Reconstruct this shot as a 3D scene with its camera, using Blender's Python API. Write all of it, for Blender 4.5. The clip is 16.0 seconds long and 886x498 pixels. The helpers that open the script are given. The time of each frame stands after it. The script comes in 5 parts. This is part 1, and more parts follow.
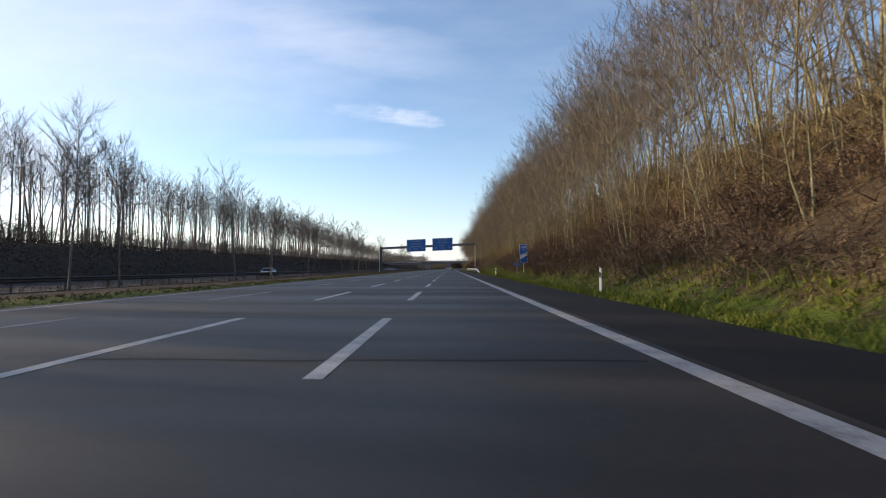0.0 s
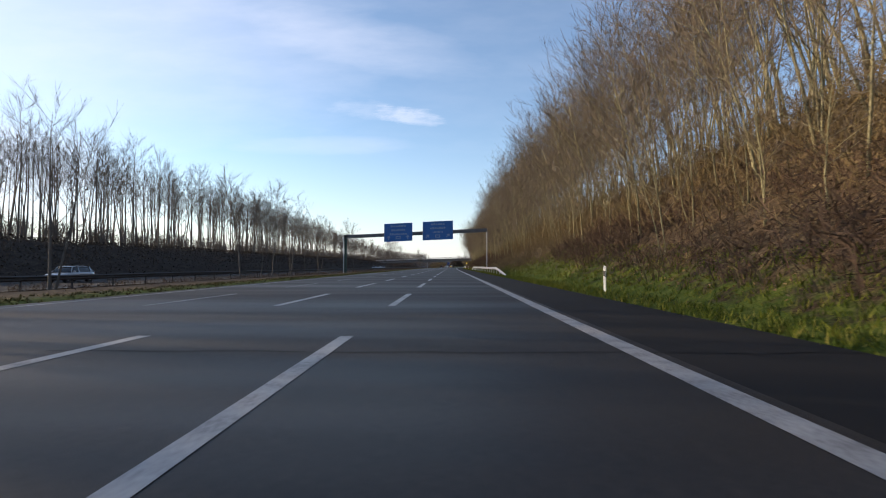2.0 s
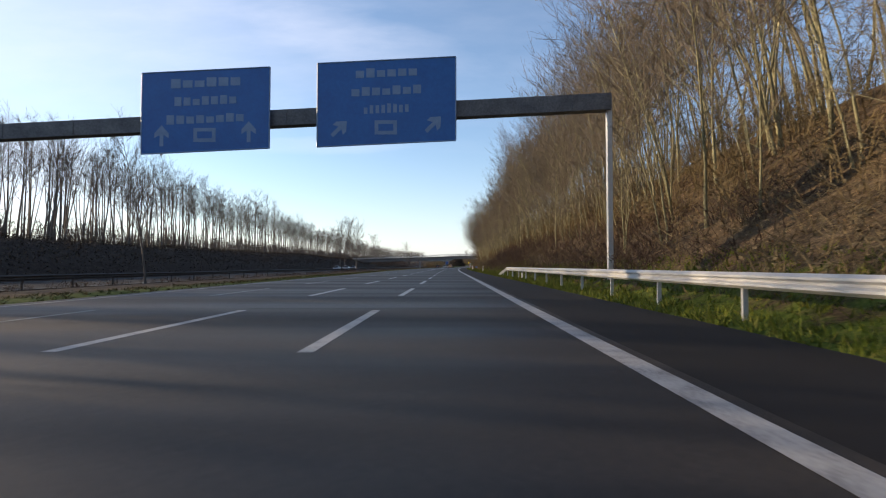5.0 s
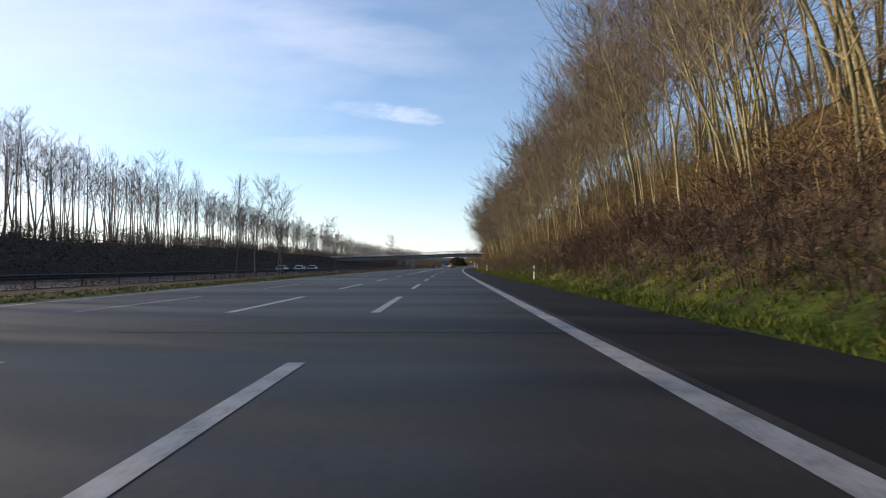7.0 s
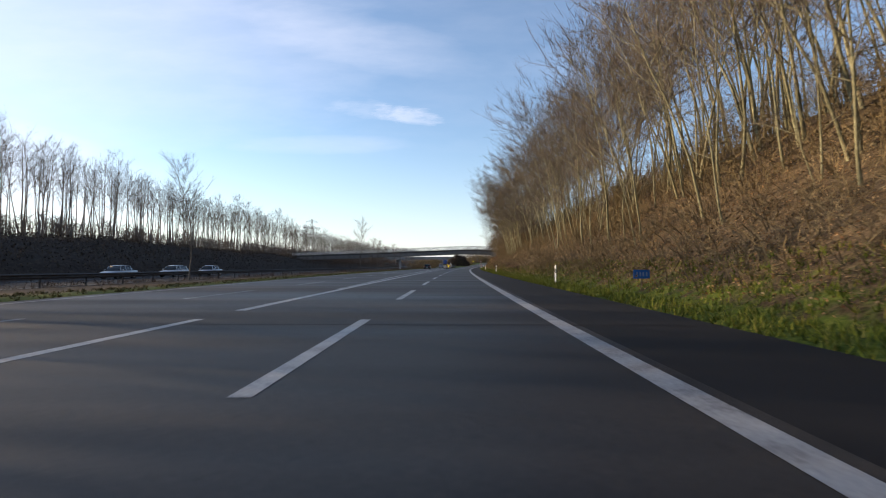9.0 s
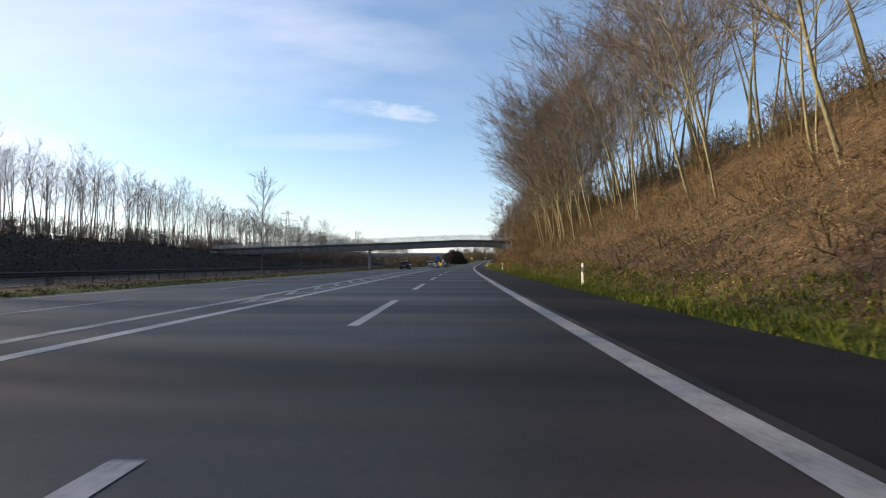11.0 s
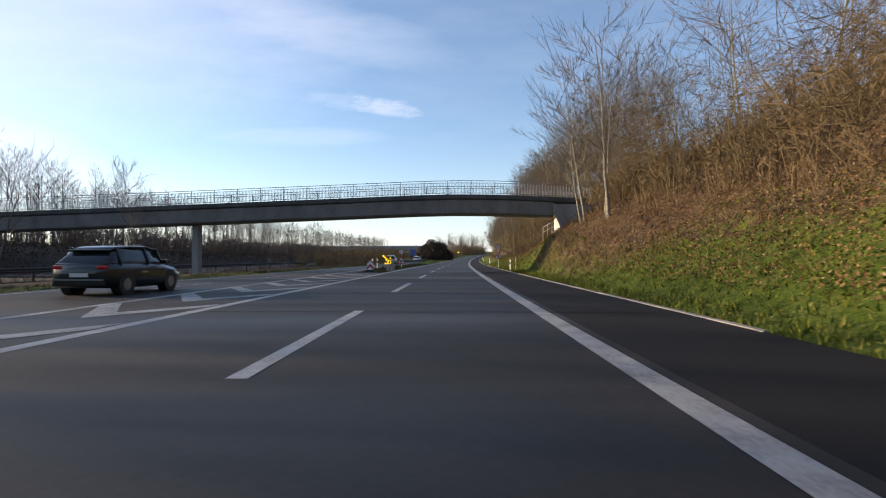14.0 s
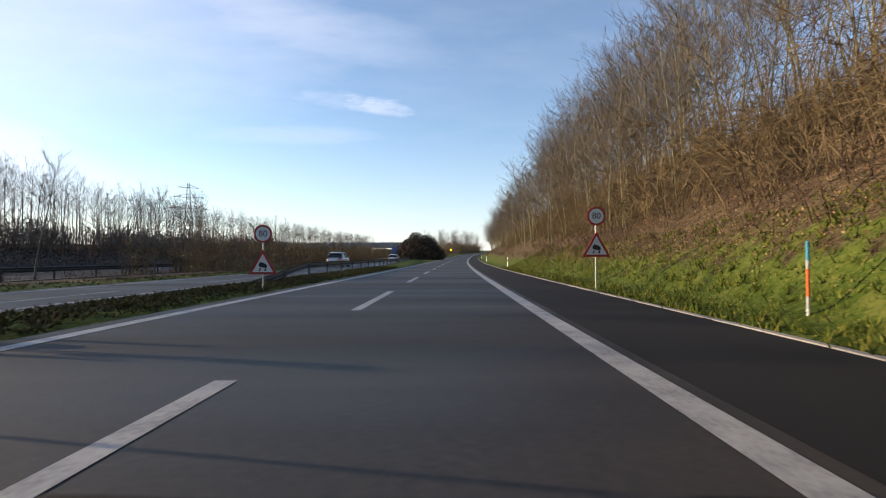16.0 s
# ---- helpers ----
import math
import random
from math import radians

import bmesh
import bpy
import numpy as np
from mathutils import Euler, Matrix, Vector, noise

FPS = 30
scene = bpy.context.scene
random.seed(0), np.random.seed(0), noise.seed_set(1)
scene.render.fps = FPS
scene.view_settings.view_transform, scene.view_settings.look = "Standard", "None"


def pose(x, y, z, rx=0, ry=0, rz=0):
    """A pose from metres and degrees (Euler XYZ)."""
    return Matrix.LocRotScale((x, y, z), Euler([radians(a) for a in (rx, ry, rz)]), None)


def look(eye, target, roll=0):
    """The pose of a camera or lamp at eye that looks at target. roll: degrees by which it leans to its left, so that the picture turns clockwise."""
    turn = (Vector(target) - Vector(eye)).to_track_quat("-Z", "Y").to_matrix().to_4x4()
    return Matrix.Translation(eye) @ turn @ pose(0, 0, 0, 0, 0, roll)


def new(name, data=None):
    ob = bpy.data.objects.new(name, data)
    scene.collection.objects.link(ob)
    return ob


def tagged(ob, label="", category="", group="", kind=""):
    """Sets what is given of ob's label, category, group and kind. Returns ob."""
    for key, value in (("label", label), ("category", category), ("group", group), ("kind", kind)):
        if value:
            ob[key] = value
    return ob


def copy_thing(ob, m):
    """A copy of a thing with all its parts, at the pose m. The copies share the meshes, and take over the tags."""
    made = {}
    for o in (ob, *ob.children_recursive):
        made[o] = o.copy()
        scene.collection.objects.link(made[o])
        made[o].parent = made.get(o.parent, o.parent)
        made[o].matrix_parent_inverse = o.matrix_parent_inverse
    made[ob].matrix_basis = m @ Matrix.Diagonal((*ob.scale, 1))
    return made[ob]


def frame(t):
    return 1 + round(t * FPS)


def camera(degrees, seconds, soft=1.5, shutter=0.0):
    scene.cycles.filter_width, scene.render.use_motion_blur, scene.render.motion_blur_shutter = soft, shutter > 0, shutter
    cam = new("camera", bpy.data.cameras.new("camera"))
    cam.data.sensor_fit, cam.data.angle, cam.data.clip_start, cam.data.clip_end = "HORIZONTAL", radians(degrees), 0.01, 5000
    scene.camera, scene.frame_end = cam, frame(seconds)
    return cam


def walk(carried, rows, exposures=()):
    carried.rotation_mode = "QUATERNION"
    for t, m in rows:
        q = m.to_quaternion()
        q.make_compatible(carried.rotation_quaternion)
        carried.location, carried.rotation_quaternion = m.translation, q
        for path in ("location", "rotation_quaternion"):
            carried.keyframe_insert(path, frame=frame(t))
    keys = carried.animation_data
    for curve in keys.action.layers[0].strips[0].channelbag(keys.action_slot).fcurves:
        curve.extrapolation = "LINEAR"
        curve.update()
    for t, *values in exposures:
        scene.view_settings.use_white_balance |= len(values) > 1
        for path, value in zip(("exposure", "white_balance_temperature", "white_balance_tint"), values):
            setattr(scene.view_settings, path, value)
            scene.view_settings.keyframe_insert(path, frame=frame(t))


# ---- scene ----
# ---- the road's own coordinates: s along it, u to the right of the right edge line ----
BEND, RATE = 218.0, radians(0.0175)


def heading(s):
    """How far the road has turned to the right at s, in radians."""
    return RATE * max(0.0, min(s, 900.0) - BEND)


def centre(s):
    if s <= BEND:
        return 0.0, s
    e = min(s, 900.0)
    a = heading(e)
    x, y = (1 - math.cos(a)) / RATE, BEND + math.sin(a) / RATE
    return x + math.sin(a) * (s - e), y + math.cos(a) * (s - e)


def lift(s):
    """The road climbs gently past the bridge."""
    d = max(0.0, s - 440.0)
    return 0.00005 * d * d if d < 160 else 1.28 + 0.016 * (d - 160)


def road(s, u, z=0.0):
    """A place in the world from road coordinates; z is the height over the road."""
    x, y = centre(s)
    a = heading(s)
    return Vector((x + u * math.cos(a), y - u * math.sin(a), z + lift(s)))


def at_road(s, u, z=0.0, turn=0.0, scale=1.0):
    """A pose that stands at (s, u) and faces along the road, turned to the left by so many degrees."""
    return Matrix.Translation(road(s, u, z)) @ pose(0, 0, 0, 0, 0, turn - math.degrees(heading(s))) @ Matrix.Scale(scale, 4)


# ---- camera ----
cam = camera(81.0, 16.0, soft=1.1, shutter=0.07)
EYE = 1.06
# seconds, metres along the road, metres from the edge line, degrees: yaw to the left, pitch, roll
DRIVE = [
    (0, 0, -2.55, 0.75, 2.10, 0), (0.5, 12.8, -2.5, 0.75, 1.95, 0), (1, 25.5, -2.45, 0.80, 1.90, 0),
    (1.5, 38.3, -2.38, 0.79, 1.90, 0), (2, 51.1, -2.3, 0.78, 1.90, 0), (2.5, 64, -2.22, 0.76, 1.90, 0),
    (3, 77.1, -2.12, 0.75, 1.90, 0), (3.5, 90.3, -2.05, 0.74, 1.90, 0), (4, 103.7, -2.03, 0.73, 1.90, 0),
    (5, 130.6, -2.02, 0.71, 1.87, 0), (6, 157.8, -2.02, 0.68, 1.84, 0), (6.5, 171.5, -2, 0.67, 1.83, 0),
    (7, 185.3, -2, 0.66, 1.83, 0), (7.5, 199.1, -2, 0.65, 1.83, 0), (8, 213, -1.97, 0.63, 1.83, 0),
    (8.5, 226.9, -1.95, 0.62, 1.83, 0), (9, 240.8, -1.95, 0.61, 1.83, 0), (10, 268.5, -1.92, 0.40, 1.71, 0),
    (11, 296.2, -1.9, 0.08, 1.58, 0), (11.5, 309.9, -1.88, -0.13, 1.52, 0), (12, 323.3, -1.86, -0.60, 1.46, 0),
    (12.5, 336.3, -1.84, -1.05, 1.34, 0), (13, 348.8, -1.8, -1.25, 1.28, 0), (13.5, 360.9, -1.78, -1.55, 1.15, 0),
    (14, 372.4, -1.75, -1.70, 1.10, 0), (14.5, 383.2, -1.72, -1.85, 1.10, 0), (15, 393.6, -1.72, -2.15, 1.05, 0),
    (15.5, 404.2, -1.72, -2.40, 1.02, 0), (16, 414.5, -1.72, -2.58, 1.00, 0),
]
walk(cam, [(t, Matrix.Translation(road(s, u, EYE)) @ pose(0, 0, 0, 90 + p, r, y)) for t, s, u, y, p, r in DRIVE], [(0.0, 0.5, 7000.0, 15.0)])

# ---- light ----
SUN_TURN, SUN_UP = 75.0, 13.0      # degrees to the left of straight ahead, and above the horizon
world = bpy.data.worlds.new("sky")
scene.world = world
world.use_nodes = True
wn, wl = world.node_tree.nodes, world.node_tree.links
wn.clear()
w_out, w_bg = wn.new("ShaderNodeOutputWorld"), wn.new("ShaderNodeBackground")
sky = wn.new("ShaderNodeTexSky")
sky.sky_type, sky.sun_disc = "NISHITA", False
sky.sun_elevation, sky.sun_rotation = radians(SUN_UP), radians(-SUN_TURN)
sky.air_density, sky.dust_density, sky.ozone_density = 1.0, 0.4, 2.9
w_bg.inputs["Strength"].default_value = 0.178


def wmath(op, a, b=0.0, c=0.0, clamp=False):
    k = wn.new("ShaderNodeMath")
    k.operation, k.use_clamp = op, clamp
    for i, v in enumerate((a, b, c)):
        if isinstance(v, (int, float)):
            k.inputs[i].default_value = v
        else:
            wl.new(v, k.inputs[i])
    return k.outputs[0]


# thin high cloud: p and q are the sky's sideways and upward slopes as seen along the road
w_tc, w_sep = wn.new("ShaderNodeTexCoord"), wn.new("ShaderNodeSeparateXYZ")
wl.new(w_tc.outputs["Generated"], w_sep.inputs[0])
ahead = wmath("MAXIMUM", wmath("ABSOLUTE", w_sep.outputs[1]), 0.05)
p_sky, q_sky = wmath("DIVIDE", w_sep.outputs[0], ahead), wmath("DIVIDE", w_sep.outputs[2], ahead)
w_com = wn.new("ShaderNodeCombineXYZ")
wl.new(p_sky, w_com.inputs[0])
wl.new(q_sky, w_com.inputs[1])
w_map = wn.new("ShaderNodeMapping")
w_map.inputs["Rotation"].default_value = (0, 0, radians(12))
w_map.inputs["Scale"].default_value = (3.0, 11.0, 1.0)
wl.new(w_com.outputs[0], w_map.inputs[0])
w_noise = wn.new("ShaderNodeTexNoise")
w_noise.inputs["Scale"].default_value, w_noise.inputs["Detail"].default_value, w_noise.inputs["Roughness"].default_value = 1.6, 7.0, 0.6
wl.new(w_map.outputs[0], w_noise.inputs["Vector"])
wisp = w_noise.outputs[0]
w_fine = wn.new("ShaderNodeTexNoise")
w_fine.inputs["Scale"].default_value, w_fine.inputs["Detail"].default_value, w_fine.inputs["Roughness"].default_value = 6.5, 8.0, 0.65
wl.new(w_map.outputs[0], w_fine.inputs["Vector"])


def cloud(p0, q0, length, width, slope, strength, fray=0.9, grain=None):
    """A soft streak of cloud with frayed edges."""
    dp, dq = wmath("SUBTRACT", p_sky, p0), wmath("SUBTRACT", q_sky, q0)
    along = wmath("DIVIDE", dp, length)
    across = wmath("DIVIDE", wmath("MULTIPLY_ADD", dp, slope, dq), width)
    r = wmath("ADD", wmath("MULTIPLY", along, along), wmath("MULTIPLY", across, across))
    frayed = wmath("ADD", r, wmath("MULTIPLY", wmath("SUBTRACT", 0.5, grain or wisp), fray))
    m = wmath("SUBTRACT", 1.0, frayed, clamp=True)
    return wmath("MULTIPLY", m, strength)


veil = wmath("MULTIPLY_ADD", wmath("SUBTRACT", wisp, 0.4, clamp=True), 0.2, 0.05)
cover = wmath("ADD", veil, cloud(-0.15, 0.304, 0.1, 0.02, 0.11, 0.13, 3.2, w_fine.outputs[0]))
cover = wmath("ADD", cover, cloud(-0.078, 0.292, 0.075, 0.019, 0.14, 0.3, 3.4, w_fine.outputs[0]))
for row in ((-0.17, 0.44, 0.26, 0.06, 0.22, 0.17), (-0.85, 0.5, 0.75, 0.3, 0.1, 0.36, 0.4), (-0.25, 0.235, 0.2, 0.02, -0.02, 0.16), (-0.95, 0.2, 0.55, 0.12, 0.25, 0.6, 0.3)):
    cover = wmath("ADD", cover, cloud(*row))
haze = wmath("MULTIPLY", wmath("POWER", wmath("SUBTRACT", 1.0, wmath("ABSOLUTE", w_sep.outputs[2])), 9.0), 0.62)
cover = wmath("MINIMUM", wmath("MAXIMUM", cover, haze), 0.92)
w_mix = wn.new("ShaderNodeMix")
w_mix.data_type = "RGBA"
wl.new(cover, w_mix.inputs["Factor"])
w_tone = wn.new("ShaderNodeVectorMath")
w_tone.operation = "MULTIPLY"
w_tone.inputs[1].default_value = (0.945, 0.988, 1.02)
wl.new(sky.outputs[0], w_tone.inputs[0])
wl.new(w_tone.outputs[0], w_mix.inputs["A"])
w_mix.inputs["B"].default_value = (4.1, 4.5, 5.4, 1)
wl.new(w_mix.outputs["Result"], w_bg.inputs["Color"])
wl.new(w_bg.outputs[0], w_out.inputs[0])
sun_data = bpy.data.lights.new("sun", "SUN")
sun_data.energy, sun_data.angle, sun_data.color = 5.0, radians(0.6), (1.0, 0.8, 0.55)
sun = new("sun", sun_data)
sun.matrix_world = look((-math.sin(radians(SUN_TURN)) * math.cos(radians(SUN_UP)), math.cos(radians(SUN_TURN)) * math.cos(radians(SUN_UP)), math.sin(radians(SUN_UP))), (0, 0, 0))

# ---- materials ----
def material(name, colors, rough=0.8, metal=0.0, scale=4.0, bump=0.2, stretch=(1, 1, 1), fine=40.0, spread=0.5, coords="Object", gloss=0.5):
    """A surface whose colour wanders between the given ones at two scales, with fine relief."""
    m = bpy.data.materials.new(name)
    m.use_nodes = True
    n, l = m.node_tree.nodes, m.node_tree.links
    b = n["Principled BSDF"]
    tc, mp = n.new("ShaderNodeTexCoord"), n.new("ShaderNodeMapping")
    mp.inputs["Scale"].default_value = stretch
    l.new(tc.outputs[coords], mp.inputs[0])
    big, small = n.new("ShaderNodeTexNoise"), n.new("ShaderNodeTexNoise")
    big.inputs["Scale"].default_value, big.inputs["Detail"].default_value = scale, 5.0
    small.inputs["Scale"].default_value, small.inputs["Detail"].default_value = fine, 4.0
    for k in (big, small):
        l.new(mp.outputs[0], k.inputs["Vector"])
    mixed = n.new("ShaderNodeMath")
    mixed.operation = "MULTIPLY_ADD"
    l.new(small.outputs[0], mixed.inputs[0])
    mixed.inputs[1].default_value = 0.45
    half = n.new("ShaderNodeMath")
    half.operation = "MULTIPLY"
    l.new(big.outputs[0], half.inputs[0])
    half.inputs[1].default_value = 0.55
    l.new(half.outputs[0], mixed.inputs[2])
    ramp = n.new("ShaderNodeValToRGB")
    lo, hi = 0.5 - spread * 0.4, 0.5 + spread * 0.4
    while len(ramp.color_ramp.elements) < len(colors):
        ramp.color_ramp.elements.new(0.5)
    for i, c in enumerate(colors):
        e = ramp.color_ramp.elements[i]
        e.position = lo + (hi - lo) * i / max(1, len(colors) - 1)
        e.color = (*c, 1)
    l.new(mixed.outputs[0], ramp.inputs[0])
    l.new(ramp.outputs[0], b.inputs["Base Color"])
    b.inputs["Roughness"].default_value, b.inputs["Metallic"].default_value = rough, metal
    b.inputs["Specular IOR Level"].default_value = gloss
    if bump:
        bp = n.new("ShaderNodeBump")
        bp.inputs["Strength"].default_value, bp.inputs["Distance"].default_value = bump, 0.02
        l.new(small.outputs[0], bp.inputs["Height"])
        l.new(bp.outputs[0], b.inputs["Normal"])
    return m


ASPHALT = material("asphalt", [(0.010, 0.0095, 0.010), (0.021, 0.019, 0.019), (0.05, 0.042, 0.036)], gloss=0.33, rough=0.64, scale=0.4, fine=70, stretch=(0.13, 1, 1), bump=0.25, spread=0.3)
# smoother and rougher bands across the lanes
_n, _l = ASPHALT.node_tree.nodes, ASPHALT.node_tree.links
_band, _range = _n.new("ShaderNodeTexNoise"), _n.new("ShaderNodeMapRange")
_band.inputs["Scale"].default_value, _band.inputs["Detail"].default_value = 0.3, 3.0
_l.new(_n["Mapping"].outputs[0], _band.inputs["Vector"])
_l.new(_band.outputs[0], _range.inputs["Value"])
for _i, _v in enumerate((0.36, 0.64, 0.56, 0.76)):
    _range.inputs[_i + 1].default_value = _v
_l.new(_range.outputs[0], _n["Principled BSDF"].inputs["Roughness"])
SHOULDER = material("shoulder_asphalt", [(0.010, 0.010, 0.011), (0.02, 0.019, 0.02)], gloss=0.2, rough=0.85, scale=0.5, fine=70, bump=0.3)
PAINT = material("road_paint", [(0.14, 0.14, 0.14), (0.31, 0.31, 0.31), (0.42, 0.42, 0.41)], rough=0.6, scale=2.5, fine=22, bump=0.1, spread=0.45)
WORN = material("worn_paint", [(0.06, 0.07, 0.07), (0.2, 0.21, 0.21), (0.38, 0.38, 0.38)], rough=0.65, scale=1.2, fine=12, bump=0.1, spread=0.4)
BARK = material("bark", [(0.06, 0.055, 0.03), (0.23, 0.21, 0.115), (0.5, 0.46, 0.27)], rough=0.9, scale=1.2, fine=14, stretch=(1, 1, 0.3), bump=0.5)
TWIG = material("twigs", [(0.085, 0.066, 0.047), (0.185, 0.147, 0.103)], rough=0.9, scale=1.5, fine=10, bump=0)
GREYBARK = material("grey_bark", [(0.06, 0.05, 0.043), (0.12, 0.104, 0.088), (0.19, 0.17, 0.145)], rough=0.9, scale=1.2, fine=14, stretch=(1, 1, 0.3), bump=0.5)
GREYTWIG = material("grey_twigs", [(0.075, 0.06, 0.05), (0.15, 0.12, 0.098)], rough=0.9, scale=1.5, fine=10, bump=0)
BIRCH = material("birch_bark", [(0.07, 0.062, 0.048), (0.24, 0.215, 0.165), (0.42, 0.38, 0.3)], rough=0.8, scale=1.5, fine=10, stretch=(1, 1, 2), bump=0.3)
GOLD = material("golden_brushwood", [(0.095, 0.07, 0.036), (0.25, 0.19, 0.098)], rough=0.9, scale=0.6, fine=5, bump=0, gloss=0.15)
BUSH = material("brown_shrub_twigs", [(0.07, 0.05, 0.028), (0.16, 0.115, 0.062), (0.26, 0.19, 0.1)], rough=0.9, scale=0.5, fine=5, bump=0, gloss=0.15)
STEM = material("bramble_stems", [(0.045, 0.03, 0.022), (0.095, 0.062, 0.044), (0.175, 0.118, 0.08)], rough=0.9, scale=0.8, fine=6, bump=0, gloss=0.15)
SHRUB = material("shrub_twigs", [(0.075, 0.056, 0.034), (0.165, 0.125, 0.07), (0.28, 0.215, 0.12)], rough=0.9, scale=0.5, fine=5, bump=0, gloss=0.15)
STEEL = material("galvanised_steel", [(0.34, 0.34, 0.33), (0.5, 0.5, 0.49), (0.62, 0.62, 0.6)], rough=0.5, metal=0.35, scale=1.2, fine=14, bump=0.05, spread=0.7)
DULLSTEEL = material("dull_steel", [(0.07, 0.072, 0.075), (0.13, 0.13, 0.135), (0.2, 0.2, 0.2)], rough=0.6, metal=0.3, scale=1.2, fine=14, bump=0.05)
DARKSTEEL = material("dark_brown_steel", [(0.035, 0.032, 0.03), (0.06, 0.054, 0.05), (0.1, 0.09, 0.082)], rough=0.75, metal=0.2, scale=1.2, fine=14, bump=0.05)
GREENSTEEL = material("greenish_painted_steel", [(0.03, 0.055, 0.045), (0.055, 0.09, 0.075)], rough=0.55, metal=0.2, scale=1, fine=12, bump=0.03)
CONCRETE = material("concrete", [(0.18, 0.17, 0.16), (0.28, 0.265, 0.25), (0.38, 0.36, 0.34)], rough=0.9, scale=0.8, fine=18, stretch=(1, 1, 0.35), bump=0.25)
DARKCONCRETE = material("stained_concrete", [(0.14, 0.132, 0.126), (0.235, 0.222, 0.212), (0.34, 0.32, 0.305)], rough=0.9, scale=0.8, fine=18, stretch=(1, 1, 0.35), bump=0.25)
# deck edge concrete, darker because the overhang's shade is put into its colour
FASCIA = material("shaded_edge_concrete", [(0.05, 0.047, 0.045), (0.085, 0.08, 0.076), (0.13, 0.122, 0.116)], rough=0.9, scale=0.8, fine=18, stretch=(1, 1, 0.35), bump=0.25)
PALECONCRETE = material("pale_concrete", [(0.45, 0.44, 0.42), (0.62, 0.61, 0.58), (0.72, 0.7, 0.67)], rough=0.85, scale=0.9, fine=12, bump=0.2)
BLUE = material("sign_blue", [(0.003, 0.095, 0.33), (0.005, 0.135, 0.43)], rough=0.4, scale=1, fine=8, bump=0)
SIGNGREY = material("sign_lettering", [(0.13, 0.23, 0.38), (0.22, 0.32, 0.47)], rough=0.5, scale=3, fine=20, bump=0)
WHITE = material("white_plastic", [(0.62, 0.62, 0.6), (0.78, 0.78, 0.76)], rough=0.5, scale=4, fine=30, bump=0.03)
BLACK = material("black_plastic", [(0.012, 0.012, 0.013), (0.03, 0.03, 0.03)], rough=0.5, scale=4, fine=30, bump=0)
RED = material("sign_red", [(0.3, 0.02, 0.02), (0.42, 0.035, 0.03)], rough=0.45, scale=2, fine=10, bump=0)
AMBERPAINT = material("amber_paint", [(0.5, 0.24, 0.02), (0.62, 0.32, 0.04)], rough=0.5, scale=2, fine=10, bump=0)
ORANGE = material("orange_paint", [(0.6, 0.12, 0.02), (0.75, 0.18, 0.03)], rough=0.5, scale=2, fine=10, bump=0)
CYAN = material("light_blue_paint", [(0.03, 0.25, 0.42), (0.06, 0.34, 0.5)], rough=0.5, scale=2, fine=10, bump=0)
WOOD = material("weathered_wood", [(0.1, 0.075, 0.05), (0.2, 0.15, 0.1)], rough=0.85, scale=4, fine=30, stretch=(1, 1, 0.2), bump=0.3)
RUBBER = material("rubber", [(0.01, 0.01, 0.01), (0.02, 0.02, 0.02)], rough=0.8, scale=8, fine=40, bump=0.1)
RIM = material("alloy_rim", [(0.25, 0.25, 0.26), (0.4, 0.4, 0.41)], rough=0.35, metal=0.8, scale=6, fine=30, bump=0)
TAIL = material("tail_lamp_red", [(0.35, 0.01, 0.01), (0.5, 0.02, 0.02)], rough=0.2, scale=6, fine=30, bump=0)


def paint(name, c, metal=0.3):
    m = material(name, [tuple(0.85 * v for v in c), c], rough=0.28, metal=metal, scale=2, fine=60, bump=0)
    m.node_tree.nodes["Principled BSDF"].inputs["Coat Weight"].default_value = 0.6
    return m


DARKPAINT, SILVERPAINT, WHITEPAINT, BLUEPAINT = paint("dark_green_car_paint", (0.012, 0.017, 0.016)), paint("silver_car_paint", (0.45, 0.46, 0.47), 0.6), paint("white_car_paint", (0.7, 0.7, 0.69), 0.0), paint("blue_truck_paint", (0.02, 0.1, 0.35), 0.0)
CARGLASS = material("tinted_car_glass", [(0.012, 0.015, 0.016), (0.02, 0.024, 0.026)], rough=0.06, scale=1, fine=3, bump=0)


def glow(name, color, strength):
    m = bpy.data.materials.new(name)
    m.use_nodes = True
    b = m.node_tree.nodes["Principled BSDF"]
    b.inputs["Base Color"].default_value = (*color, 1)
    b.inputs["Emission Color"].default_value, b.inputs["Emission Strength"].default_value = (*color, 1), strength
    return m


AMBER = glow("lit_amber_lamp", (1.0, 0.72, 0.02), 1.2)


def speckled(name, colors, rough=0.9, back=0.0):
    """Blades and leaves, each with a colour of its own."""
    m = bpy.data.materials.new(name)
    m.use_nodes = True
    n, l = m.node_tree.nodes, m.node_tree.links
    g, r, b = n.new("ShaderNodeNewGeometry"), n.new("ShaderNodeValToRGB"), n["Principled BSDF"]
    while len(r.color_ramp.elements) < len(colors):
        r.color_ramp.elements.new(0.5)
    for i, c in enumerate(colors):
        r.color_ramp.elements[i].position, r.color_ramp.elements[i].color = i / (len(colors) - 1), (*c, 1)
    l.new(g.outputs["Random Per Island"], r.inputs[0])
    l.new(r.outputs[0], b.inputs["Base Color"])
    b.inputs["Roughness"].default_value, b.inputs["Specular IOR Level"].default_value = rough, 0.15
    return m


